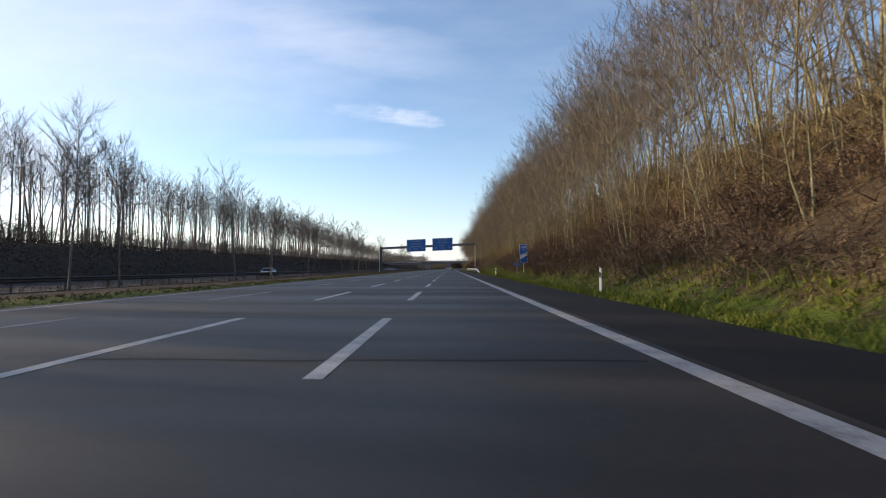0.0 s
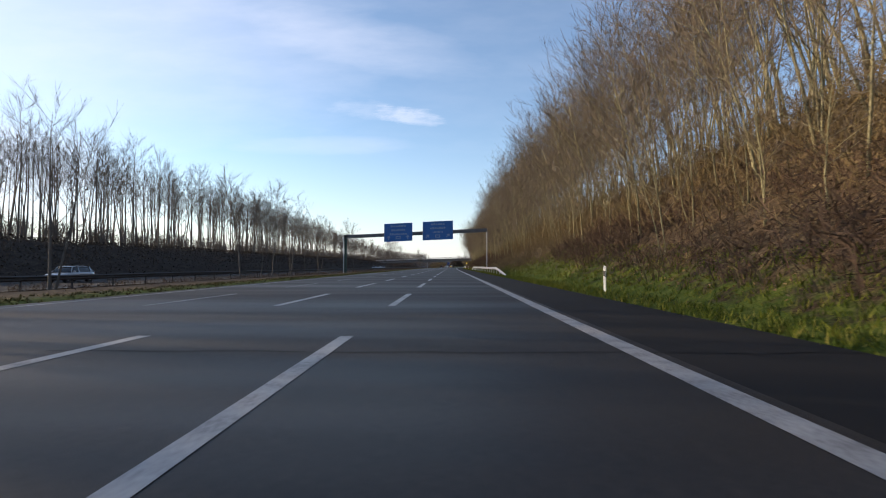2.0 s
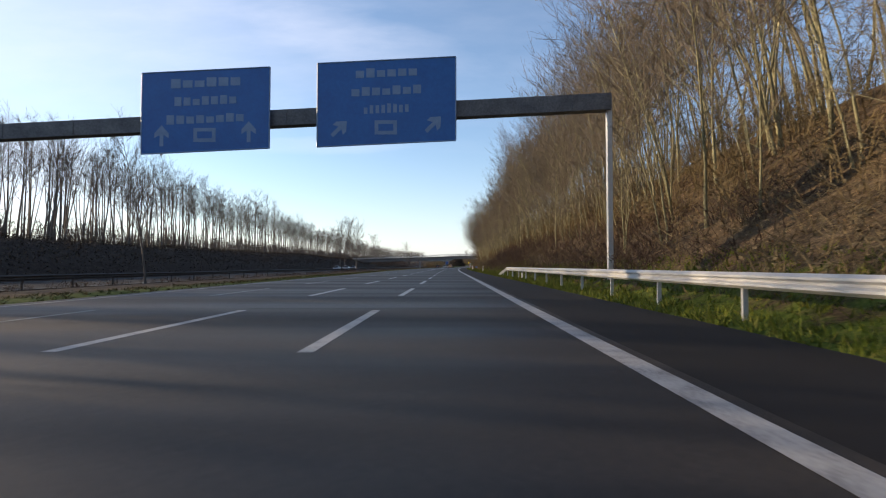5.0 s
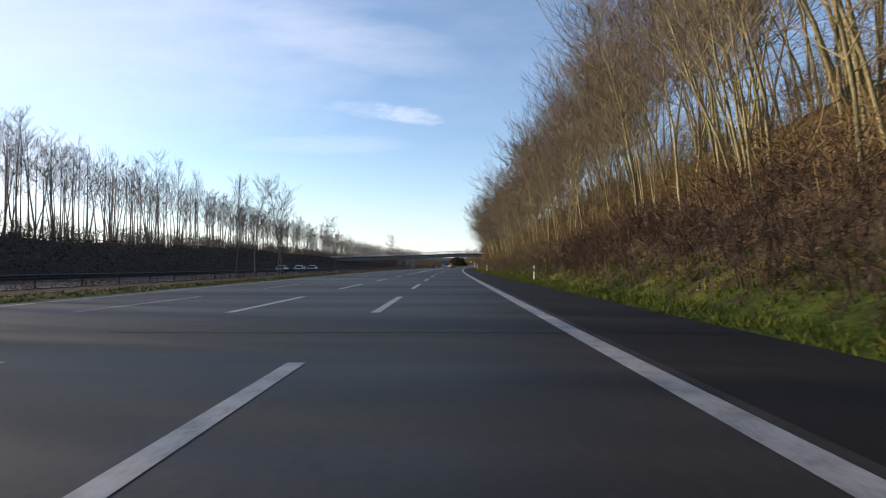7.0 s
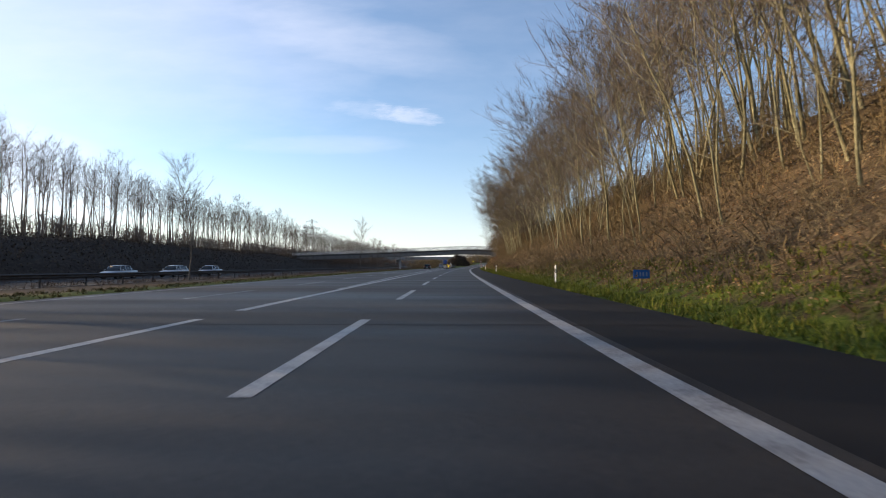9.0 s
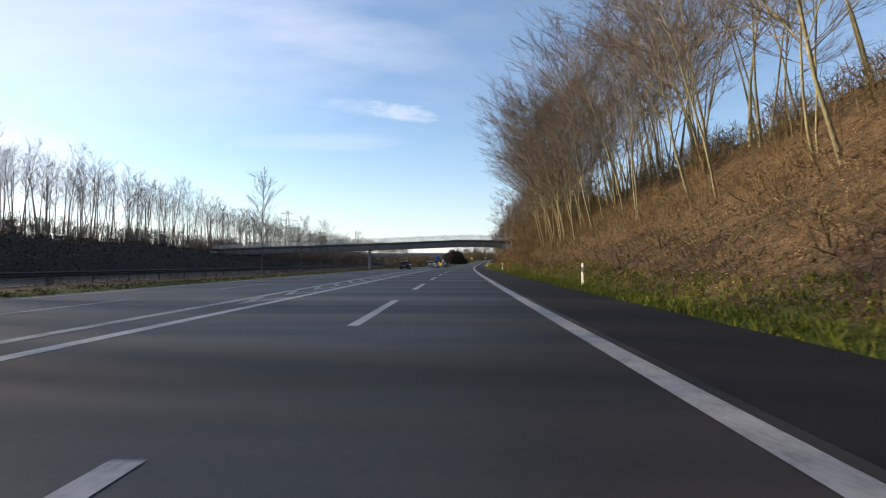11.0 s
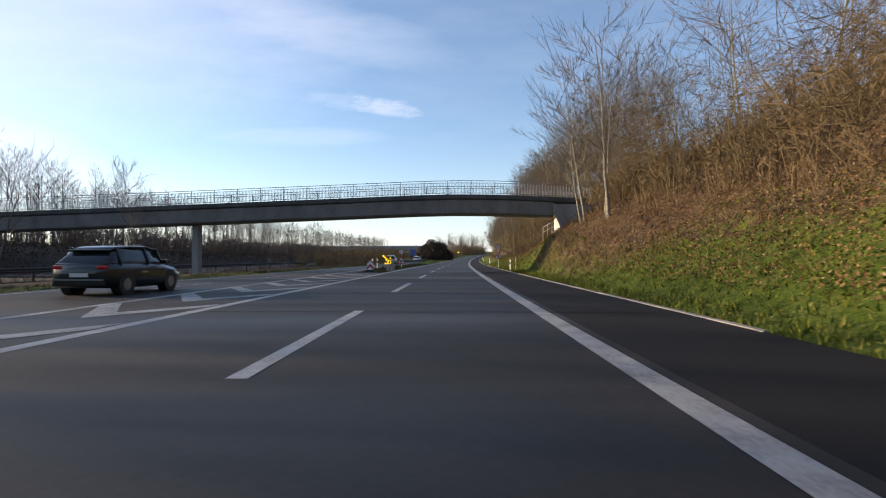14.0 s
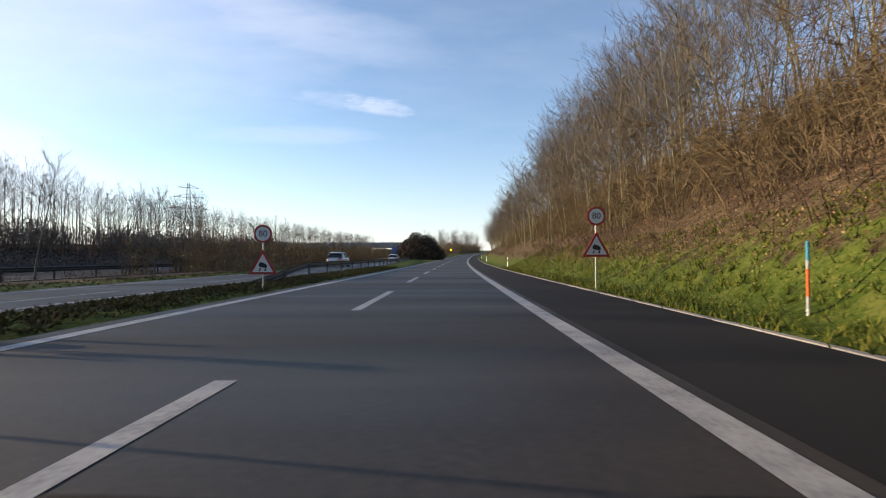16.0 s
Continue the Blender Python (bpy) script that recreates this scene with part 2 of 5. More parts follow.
BLADE = speckled("grass_blades", [(0.036, 0.052, 0.008), (0.084, 0.115, 0.014), (0.15, 0.165, 0.023), (0.21, 0.19, 0.048)])
DEADLEAF = speckled("dead_leaves", [(0.07, 0.04, 0.022), (0.19, 0.1, 0.045), (0.32, 0.19, 0.09), (0.42, 0.29, 0.16), (0.12, 0.06, 0.033)])
DRYBLADE = speckled("rough_dark_grass", [(0.03, 0.025, 0.014), (0.07, 0.055, 0.028), (0.06, 0.07, 0.018), (0.12, 0.1, 0.05)])
DRYGRASS = speckled("dry_yellow_grass", [(0.05, 0.045, 0.018), (0.1, 0.088, 0.034), (0.15, 0.125, 0.05), (0.075, 0.085, 0.02)])
RUSTLEAF = speckled("rusty_leaves", [(0.1, 0.05, 0.025), (0.2, 0.105, 0.05), (0.3, 0.19, 0.1), (0.15, 0.07, 0.035)])
IVY = speckled("ivy_leaves", [(0.07, 0.09, 0.018), (0.13, 0.15, 0.03), (0.2, 0.2, 0.05), (0.24, 0.19, 0.08)], rough=0.7)
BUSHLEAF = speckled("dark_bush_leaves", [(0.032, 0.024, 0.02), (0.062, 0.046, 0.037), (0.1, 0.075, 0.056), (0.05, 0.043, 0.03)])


# ---- building helpers ----
def mesh_object(name, verts, faces, mat, parent=None, label="", smooth=False):
    me = bpy.data.meshes.new(name)
    me.from_pydata([tuple(v) for v in verts], [], faces)
    me.materials.append(mat)
    if smooth:
        me.shade_smooth()
    me.update()
    ob = new(name, me)
    ob.parent = parent
    return tagged(ob, label)


def part(name, bm, mat, parent=None, label=""):
    """One mesh object from a bmesh, under its thing."""
    me = bpy.data.meshes.new(name)
    bmesh.ops.recalc_face_normals(bm, faces=bm.faces)
    bm.to_mesh(me)
    bm.free()
    me.materials.append(mat)
    ob = new(name, me)
    ob.parent = parent
    return tagged(ob, label)


def empty(name, m, label, category, group="", kind=""):
    ob = new(name)
    ob.matrix_world = m
    ob.empty_display_size = 0.3
    return tagged(ob, label, category, group, kind)


def box(bm, x0, x1, y0, y1, z0, z1, bevel=0.0):
    r = bmesh.ops.create_cube(bm, size=1, matrix=Matrix.Translation(((x0 + x1) / 2, (y0 + y1) / 2, (z0 + z1) / 2)) @ Matrix.Diagonal((x1 - x0, y1 - y0, z1 - z0, 1)))
    if bevel:
        edges = list({e for v in r["verts"] for e in v.link_edges})
        bmesh.ops.bevel(bm, geom=edges, offset=bevel, segments=2, affect="EDGES", profile=0.6)
    return bm


def rod(bm, a, b, r0, r1=None, sides=8):
    a, b = Vector(a), Vector(b)
    d = b - a
    m = Matrix.Translation((a + b) / 2) @ d.to_track_quat("Z", "Y").to_matrix().to_4x4()
    bmesh.ops.create_cone(bm, cap_ends=True, segments=sides, radius1=r0, radius2=r0 if r1 is None else r1, depth=d.length, matrix=m)
    return bm


def boxed(*args):
    return box(bmesh.new(), *args)


def rodded(*args):
    return rod(bmesh.new(), *args)


def gore(s):
    """How far the through carriageway's far side has drawn off to the left at s."""
    g = 1.2 * max(0.0, min(1.0, (s - 200) / 90)) + 0.3 * max(0.0, min(1.0, (s - 300) / 80))
    if s > 440:
        g += 0.0005 * (min(s, 540) - 440) ** 2 + max(0, s - 540) * 0.1
    return g


def gore_line(s):
    """The left bound of the hatched gore between the exit lanes and the through lanes."""
    return U2 - 0.0225 * max(0.0, min(s, 440) - 262) - (gore(s) - gore(440) if s > 440 else 0.0)


def steps(a, b, d):
    n = max(1, round((b - a) / d))
    return [a + (b - a) * i / n for i in range(n + 1)]


def strip(name, s0, s1, left, right, z, mat, step=10.0, parent=None, thick=0.0, label=""):
    """A band along the road between two sideways places (numbers, or functions of s)."""
    f = left if callable(left) else (lambda s: left)
    g = right if callable(right) else (lambda s: right)
    verts, faces = [], []
    for i, s in enumerate(steps(s0, s1, step)):
        verts += [road(s, f(s), z), road(s, g(s), z)]
        if i:
            k = 2 * i
            faces.append((k - 2, k - 1, k + 1, k))
    if thick:
        n = len(verts)
        verts += [v - Vector((0, 0, thick)) for v in verts]
        m = n // 2
        for i in range(1, m):
            k = 2 * i
            faces += [(k - 2, k, k + n, k - 2 + n), (k + 1, k - 1, k - 1 + n, k + 1 + n)]
        faces += [(0, n, n + 1, 1), (n - 2, n - 1, 2 * n - 1, 2 * n - 2)]
    return mesh_object(name, verts, faces, mat, parent, label)


# ---- ground, roads, markings ----
U1, U2, U3, UE, UV = -3.66, -6.95, -10.5, -13.6, -14.3
NOSE = 413.0
SHOULDER_EDGE = 2.8


def smooth01(a, b, x):
    t = min(1.0, max(0.0, (x - a) / (b - a)))
    return t * t * (3 - 2 * t)


def grass_edge(s):
    """How far from the edge line the verge grass reaches up the bank."""
    return 4.7 - 0.7 * smooth01(285, 300, s) + (1.7 + 1.5 * smooth01(366, 376, s)) * (smooth01(352, 366, s) - 0.9 * smooth01(390, 398, s)) + 1.4 * smooth01(413, 419, s) + 1.5 * math.exp(-(((s - 92) / 16) ** 2)) + 0.8 * noise.noise(Vector((s * 0.05, 11.0, 0.0)))


def far_bank(s):
    """How high the bank beyond the oncoming carriageway rises."""
    return float(np.interp(s, (0, 280, 325, 395, 425, 490, 640), (5.0, 5.3, 5.9, 4.8, 3.7, 2.3, 2.0)))


def height(s, u):
    """The ground's height in road coordinates."""
    n = noise.noise(Vector((s * 0.06, u * 0.09, 0.0))) + 0.5 * noise.noise(Vector((s * 0.21, u * 0.25, 3.0)))
    if u > SHOULDER_EDGE:
        d = u - SHOULDER_EDGE
        k = 0.62 + 0.06 * noise.noise(Vector((s * 0.012, 7.0, 0.0)))
        z = 0.10 * min(d, 1.4) + k * max(0.0, d - 1.4) - 0.04
        top = 13.0 + 1.5 * noise.noise(Vector((s * 0.01, 3.0, 0.0)))
        if z > top - 2:
            z = top - 2 + 2 * (1 - math.exp(-(z - top + 2) / 2)) + 0.03 * (d - 20)
        z += 1.8 * math.exp(-(((s - 412) / 13.0) ** 2)) * smooth01(1.2, 3.6, d) * (1 - smooth01(8, 14, d))
        return z + n * 0.45 * smooth01(1.5, 6, d)
    v = u + gore(s)
    if v > UV:
        isle = smooth01(NOSE, NOSE + 9, s) * smooth01(U2 - 0.5, U2 - 1.3, u) * smooth01(gore_line(s) + 0.3, gore_line(s) + 1.1, u)
        return -0.06 + 0.15 * isle
    if v > -27:
        return -0.05 + 0.1 * smooth01(UV, UV - 0.8, v) - 0.35 * smooth01(-16.5, -26.5, v) + 0.05 * n * smooth01(UV, UV - 1.5, v)
    if v > -42:
        return -0.45
    d = -42 - v
    return -0.45 + far_bank(s) * (0.35 * smooth01(0, 5, d) + 0.65 * smooth01(2, 19, d)) + 0.02 * max(0, d - 19) + n * 0.3 * smooth01(0, 3, d)


def build_ground():
    us = [-900, -500, -300, -200, -140, -110, -90, -80, -72, -66, -63.5, -61, -58.5, -56, -53.5, -51, -49, -47, -45.2, -43.5, -42.6, -42, -34, -27, -25, -22.5, -20, -18.2, -16.8, -15.8, -15.1, -14.6, -14.3]
    us += [-13, -11.5, -10, -9, -8.2, -7.6, -7.2, -3, 0, 2.8, 3.0, 3.4, 3.9, 4.4, 5.0, 5.7]
    us += [6.5 + 0.9 * i for i in range(24)] + [30, 34, 40, 50, 70, 110, 200, 400, 900]
    ss = [-400, -250, -150, -90, -60] + steps(-40, 640, 2.5) + [650, 665, 680, 700, 730, 760, 800, 850, 900, 1000, 1200, 1500, 2200]
    verts, faces, lat, along = [], [], [], []
    for s in ss:
        for u in us:
            w = u - gore(s) if u < -7.6 else u
            p = road(s, w, height(s, w))
            verts.append(p)
            lat.append(u)
            along.append(u - grass_edge(s))
    w = len(us)
    for i in range(len(ss) - 1):
        for j in range(w - 1):
            k = i * w + j
            faces.append((k, k + 1, k + 1 + w, k + w))
    ob = mesh_object("ground", verts, faces, GROUND, smooth=True)
    for nm, vals in (("lat", lat), ("past_grass", along)):
        a = ob.data.attributes.new(nm, "FLOAT", "POINT")
        a.data.foreach_set("value", vals)
    return tagged(ob, "roadside earth with green grass verges and brown leaf-covered banks", "ground", kind="structure")


def ground_material():
    """Grass beside the road and leaf litter on the banks, coloured darker for shade to the far left."""
    m = bpy.data.materials.new("ground_cover")
    m.use_nodes = True
    n, l = m.node_tree.nodes, m.node_tree.links
    b = n["Principled BSDF"]
    b.inputs["Roughness"].default_value, b.inputs["Specular IOR Level"].default_value = 0.95, 0.08
    tc = n.new("ShaderNodeTexCoord")

    def tex(scale, detail=5.0):
        t = n.new("ShaderNodeTexNoise")
        t.inputs["Scale"].default_value, t.inputs["Detail"].default_value = scale, detail
        l.new(tc.outputs["Object"], t.inputs["Vector"])
        return t.outputs[0]

    def ramp(src, *cols):
        r = n.new("ShaderNodeValToRGB")
        while len(r.color_ramp.elements) < len(cols):
            r.color_ramp.elements.new(0.5)
        for i, (p, c) in enumerate(cols):
            r.color_ramp.elements[i].position, r.color_ramp.elements[i].color = p, (*c, 1)
        l.new(src, r.inputs[0])
        return r.outputs[0]

    def math_node(op, a, c):
        k = n.new("ShaderNodeMath")
        k.operation = op
        for i, v in enumerate((a, c)):
            if isinstance(v, (int, float)):
                k.inputs[i].default_value = v
            else:
                l.new(v, k.inputs[i])
        return k.outputs[0]

    fine, mid, big = tex(11), tex(1.7), tex(0.22)
    litter = ramp(math_node("ADD", math_node("MULTIPLY", fine, 0.6), math_node("MULTIPLY", mid, 0.4)),
                  (0.34, (0.028, 0.019, 0.011)), (0.5, (0.085, 0.06, 0.035)), (0.66, (0.2, 0.14, 0.08)))
    # darker copy of the litter: the far bank's shade as colour
    shaded_litter = ramp(math_node("ADD", math_node("MULTIPLY", fine, 0.6), math_node("MULTIPLY", mid, 0.4)),
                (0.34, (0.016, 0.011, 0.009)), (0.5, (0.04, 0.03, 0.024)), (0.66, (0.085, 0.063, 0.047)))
    grass = ramp(math_node("ADD", math_node("MULTIPLY", fine, 0.5), math_node("MULTIPLY", mid, 0.5)),
                 (0.34, (0.02, 0.033, 0.006)), (0.5, (0.062, 0.092, 0.014)), (0.66, (0.135, 0.145, 0.034)))
    lat, al = n.new("ShaderNodeAttribute"), n.new("ShaderNodeAttribute")
    lat.attribute_name, al.attribute_name = "lat", "past_grass"
    # ragged bound of the grass towards the leaf litter
    edge = math_node("MULTIPLY", math_node("SUBTRACT", mid, 0.5), 6.0)
    right = n.new("ShaderNodeMapRange")
    l.new(math_node("SUBTRACT", al.outputs["Fac"], edge), right.inputs["Value"])
    right.inputs[1].default_value, right.inputs[2].default_value = -0.6, 0.6
    left = n.new("ShaderNodeMapRange")
    l.new(lat.outputs["Fac"], left.inputs["Value"])
    for i, v in enumerate((-15.1, -16.4, 0.0, 1.0)):
        left.inputs[i + 1].default_value = v
    mx = n.new("ShaderNodeMix")
    mx.data_type = "RGBA"
    l.new(math_node("MAXIMUM", right.outputs[0], left.outputs[0]), mx.inputs["Factor"])
    l.new(grass, mx.inputs["A"])
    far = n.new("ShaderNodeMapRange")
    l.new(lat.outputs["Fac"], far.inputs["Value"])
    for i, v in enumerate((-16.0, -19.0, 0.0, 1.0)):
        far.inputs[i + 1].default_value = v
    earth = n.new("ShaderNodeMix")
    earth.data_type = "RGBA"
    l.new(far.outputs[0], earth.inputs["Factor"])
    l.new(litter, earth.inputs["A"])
    l.new(shaded_litter, earth.inputs["B"])
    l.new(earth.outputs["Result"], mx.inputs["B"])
    l.new(mx.outputs["Result"], b.inputs["Base Color"])
    bp = n.new("ShaderNodeBump")
    bp.inputs["Strength"].default_value, bp.inputs["Distance"].default_value = 0.5, 0.05
    l.new(math_node("ADD", fine, mid), bp.inputs["Height"])
    l.new(bp.outputs[0], b.inputs["Normal"])
    return m


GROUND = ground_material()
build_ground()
END = 1500.0
tagged(strip("road", -200, END, U2 - 0.5, SHOULDER_EDGE - 2.5, 0.0, ASPHALT, thick=0.05), "dark grey worn asphalt exit lanes", "road", kind="structure")
tagged(strip("hard_shoulder", -200, END, SHOULDER_EDGE - 2.5, SHOULDER_EDGE, -0.002, SHOULDER, thick=0.05), "darker smooth asphalt hard shoulder", "road", kind="structure")
tagged(strip("through_carriageway", -200, END, lambda s: UV - gore(s), lambda s: U2 - 0.5 + smooth01(NOSE, NOSE + 6, s) * (gore_line(s) + 0.9 - U2), -0.001, ASPHALT, step=5.0, thick=0.05),
       "dark grey worn asphalt through lanes", "road", kind="structure")
tagged(strip("opposite_carriageway", -200, END, lambda s: -41 - gore(s), lambda s: -27.5 - gore(s), -0.38, SHOULDER, thick=0.05), "asphalt carriageway of the oncoming traffic", "road", kind="structure")


def line(name, s0, s1, u, width, label, step=10.0, mat=None, z=0.005):
    f = u if callable(u) else (lambda s: u)
    return tagged(strip(name, s0, s1, lambda s: f(s) - width / 2, lambda s: f(s) + width / 2, z, mat or PAINT, step=step), label, "marking", kind="structure")


line("edge_line", -200, 1200, 0.0, 0.3, "wide worn white edge line by the hard shoulder", step=5)
line("edge_line", -200, 1200, lambda s: UE - gore(s), 0.16, "white edge line by the central reserve", mat=WORN)
line("edge_line", 252.9, 1200, U2, 0.26, "solid white line along the exit lanes", step=5)
line("edge_line", 264, 1200, lambda s: gore_line(s) - 0.12, 0.26, "worn white line along the hatched gore", step=5, mat=WORN)
line("edge_line", -200, 1200, lambda s: -40.2 - gore(s), 0.2, "white edge line of the oncoming carriageway", mat=WORN, z=-0.375)
line("edge_line", -200, 1200, lambda s: -28.2 - gore(s), 0.2, "white edge line of the oncoming carriageway", mat=WORN, z=-0.375)
# pale kerb strip where asphalt meets grass
tagged(strip("trim", 380, 600, SHOULDER_EDGE - 0.06, SHOULDER_EDGE + 0.06, 0.02, CONCRETE, step=5, thick=0.08), "pale gritty asphalt edge beside the grass", "kerb", kind="structure")


def dashes(u, first, count, width, dash=6.0, period=12.0, mat=None, last=1e9):
    """Broken lane line."""
    f = u if callable(u) else (lambda s: u)
    for i in range(count):
        a = first + period * i
        if a < last:
            line("lane_dash", a, a + dash, f, width, "white dash of a broken lane line", step=3.0, mat=mat)


dashes(lambda s: U1 - 0.2 * (1 - smooth01(100, 190, s)), 4.96 - 12 * 2, 56, 0.2)
dashes(U2, 4.96 - 12 * 2, 24, 0.2, last=250)
dashes(lambda s: U3 - 1.9 * smooth01(260, 360, s) - (gore(s) - gore(440) if s > 440 else 0), 4.96 - 12 * 2, 50, 0.14, mat=WORN)


def chevron(s):
    """A worn white chevron across the gore, its point towards the traffic."""
    a, b = gore_line(s + 2.2) + 0.05, U2 - 0.2
    m = a + (b - a) * 0.5
    t = 0.8
    v = [road(s, m, 0.007), road(s + 2.3, a, 0.007), road(s + 2.3 + t, a, 0.007), road(s + t * 1.3, m, 0.007), road(s + 2.6 + t * 0.5, b, 0.007), road(s + 2.2, b, 0.007)]
    return tagged(mesh_object("gore_chevron", v, [(0, 3, 2, 1), (0, 5, 4, 3)], WORN), "worn white chevron painted in the gore", "marking", kind="structure")


for i in range(28):
    chevron(309.5 + 3.6 * i)


def seams():
    """Thin dark tar seams across the exit lanes and the shoulder."""
    rng = random.Random(5)
    s = 6.0
    while s < 520:
        a, b = (U2 - 0.4, SHOULDER_EDGE) if rng.random() < 0.5 else rng.choice(((U1 + 0.2, -0.2), (U1 + 0.2, SHOULDER_EDGE - 0.1), (U2, -0.3)))
        us = steps(a, b, 0.7)
        wob = [0.03 * rng.gauss(0, 1) for _ in us]
        w = rng.uniform(0.02, 0.05)
        v = [road(s + o - w, u, 0.0035) for u, o in zip(us, wob)] + [road(s + o + w, u, 0.0035) for u, o in zip(us, wob)]
        n = len(us)
        tagged(mesh_object("tar_seam", v, [(i, i + 1, n + i + 1, n + i) for i in range(n - 1)], SHOULDER), "dark tar seam across the asphalt", "seam", kind="structure")
        s += rng.uniform(9, 26)


seams()


# ---- trees and undergrowth ----
def tubes(branches):
    """One mesh's verts and faces for tapered bent branches: each is (points, radii, sides)."""
    verts, faces = [], []
    for pts, rad, k in branches:
        base = len(verts)
        d = (pts[-1] - pts[0]).normalized()
        side = d.cross(Vector((0.31, 0.87, 0.39)) if k > 2 else Vector((math.sin(base * 1.7), math.cos(base * 1.7), math.sin(base * 0.37)))).normalized()
        up = d.cross(side)
        if k == 2:      # the finest twigs: one sliver each
            w = side * rad[0]
            verts += [pts[0] - w, pts[0] + w, pts[-1] + w * 0.4, pts[-1] - w * 0.4]
            faces.append((base, base + 1, base + 2, base + 3))
            continue
        for p, r in zip(pts, rad):
            for i in range(k):
                a = 2 * math.pi * i / k
                verts.append(p + side * (math.cos(a) * r) + up * (math.sin(a) * r))
        for j in range(len(pts) - 1):
            for i in range(k):
                a, b = base + j * k + i, base + j * k + (i + 1) % k
                faces.append((a, b, b + k, a + k))
    return verts, faces


def as_arrays(vf):
    return np.array([tuple(v) for v in vf[0]], dtype=np.float32), np.array(vf[1], dtype=np.int32)


def merged(name, pieces, mat, label, category, kind="stuff"):
    """One mesh of many pieces: each is (verts, faces, matrix), with faces of one size."""
    vs, fs, n = [], [], 0
    for v, f, m in pieces:
        a = np.array(m)
        vs.append(v @ a[:3, :3].T.astype(np.float32) + a[:3, 3].astype(np.float32))
        fs.append(f + n)
        n += len(v)
    v, f = np.concatenate(vs), np.concatenate(fs)
    me = bpy.data.meshes.new(name)
    me.vertices.add(len(v))
    me.vertices.foreach_set("co", v.astype(np.float32).ravel())
    me.loops.add(f.size)
    me.loops.foreach_set("vertex_index", f.astype(np.int32).ravel())
    me.polygons.add(len(f))
    me.polygons.foreach_set("loop_start", np.arange(0, f.size, f.shape[1], dtype=np.int32))
    me.update(calc_edges=True)
    me.validate()
    me.materials.append(mat)
    return tagged(new(name, me), label, category, kind=kind)


def grow(rng, start, way, length, radius, n, bend, up, tip=0.25):
    """A bent branch: points and radii."""
    pts, d, p = [start.copy()], way.normalized(), start.copy()
    for i in range(n):
        d = (d + Vector((rng.gauss(0, bend), rng.gauss(0, bend), rng.gauss(0, bend) + up))).normalized()
        p = p + d * (length / n)
        pts.append(p)
    return pts, [radius * (1 - (1 - tip) * i / n) for i in range(n + 1)]


def between(pts, rad, f):
    q = min(f, 0.999) * (len(pts) - 1)
    j = int(q)
    return pts[j].lerp(pts[j + 1], q - j), rad[j] + (rad[j + 1] - rad[j]) * (q - j), (pts[j + 1] - pts[j]).normalized()


def tree_branches(rng, h, girth, first, limbs, reach, subs, twigs, lean=0.0, stems=1, twig_r=0.013, rise=(0.5, 1.2), bend=0.05, sway=0.0, upward=0.2, side=0.0, sides=6):
    """The wood and the twigs of a bare tree, h metres tall. side: how much the crown reaches out towards -x."""
    wood, fine = [], []
    trunks = []
    for k in range(stems):
        a = rng.uniform(0, 6.28)
        sp = 0.0 if k == 0 else 0.12 + 0.1 * rng.random()
        trunks.append(grow(rng, Vector((0.3 * math.cos(a) * (k > 0), 0.3 * math.sin(a) * (k > 0), -0.5)), Vector((lean + sp * math.cos(a) + rng.gauss(0, sway), sp * math.sin(a) + rng.gauss(0, 0.04 + sway), 1)),
                           (h + 0.5) * (1 if k == 0 else rng.uniform(0.75, 0.95)), girth * (1 if k == 0 else 0.75), 8, bend, 0.03, 0.1))
    for pts, rad in trunks:
        rad[0] *= 1.25
        wood.append((pts, rad, sides))
    for i in range(limbs):
        pts, rad = trunks[i % stems]
        f = first + (0.98 - first) * (i + rng.random()) / limbs
        p, r, _ = between(pts, rad, f)
        a = i * 2.4 + rng.uniform(-0.5, 0.5)
        out = Vector((math.cos(a) - side, math.sin(a), 0)).normalized()
        length = h * reach * (0.4 + 0.75 * math.sin(math.pi * (0.2 + 0.72 * (f - first) / (1 - first)))) * rng.uniform(0.7, 1.25) * (1 - 0.5 * side * out.x)
        bp, br = grow(rng, p, out + Vector((0, 0, rng.uniform(*rise))), length, max(0.016, min(r * 0.5, 0.055)), 3, 0.13, 0.06, 0.25)
        wood.append((bp, br, 3))
        for _ in range(twigs):      # twigs along the limb itself
            tp, _r, td = between(bp, br, rng.uniform(0.25, 1.0))
            e = tp + (td * 0.7 + Vector((rng.gauss(0, 0.5), rng.gauss(0, 0.5), rng.gauss(upward, 0.4)))).normalized() * rng.uniform(0.5, 1.5) * h / 15
            fine.append(([tp, e], [twig_r, twig_r * 0.3], 2))
        for k in range(subs):
            sp, sr, sd = between(bp, br, (k + 0.5 + rng.random() * 0.6) / (subs + 0.3))
            ln = length * rng.uniform(0.28, 0.52)
            cp, cr = grow(rng, sp, sd + Vector((rng.gauss(0, 0.5), rng.gauss(0, 0.5), rng.uniform(-0.1, 0.6))), ln, max(0.017, sr * 0.55), 1, 0.16, 0.06, 0.35)
            fine.append((cp, cr, 2))
            for _ in range(twigs):
                tp, _r, td = between(cp, cr, rng.uniform(0.2, 1.0))
                tl = rng.uniform(0.5, 1.3) * h / 15
                e = tp + (td + Vector((rng.gauss(0, 0.45), rng.gauss(0, 0.45), rng.gauss(upward, 0.35)))).normalized() * tl
                fine.append(([tp, e], [twig_r, twig_r * 0.3], 2))
    return wood, fine


BANK_LABEL = "tall bare deciduous tree with sunlit yellowish bark on the bank"
ROW_LABEL = "slender bare tree with a clear grey trunk in a dense row"


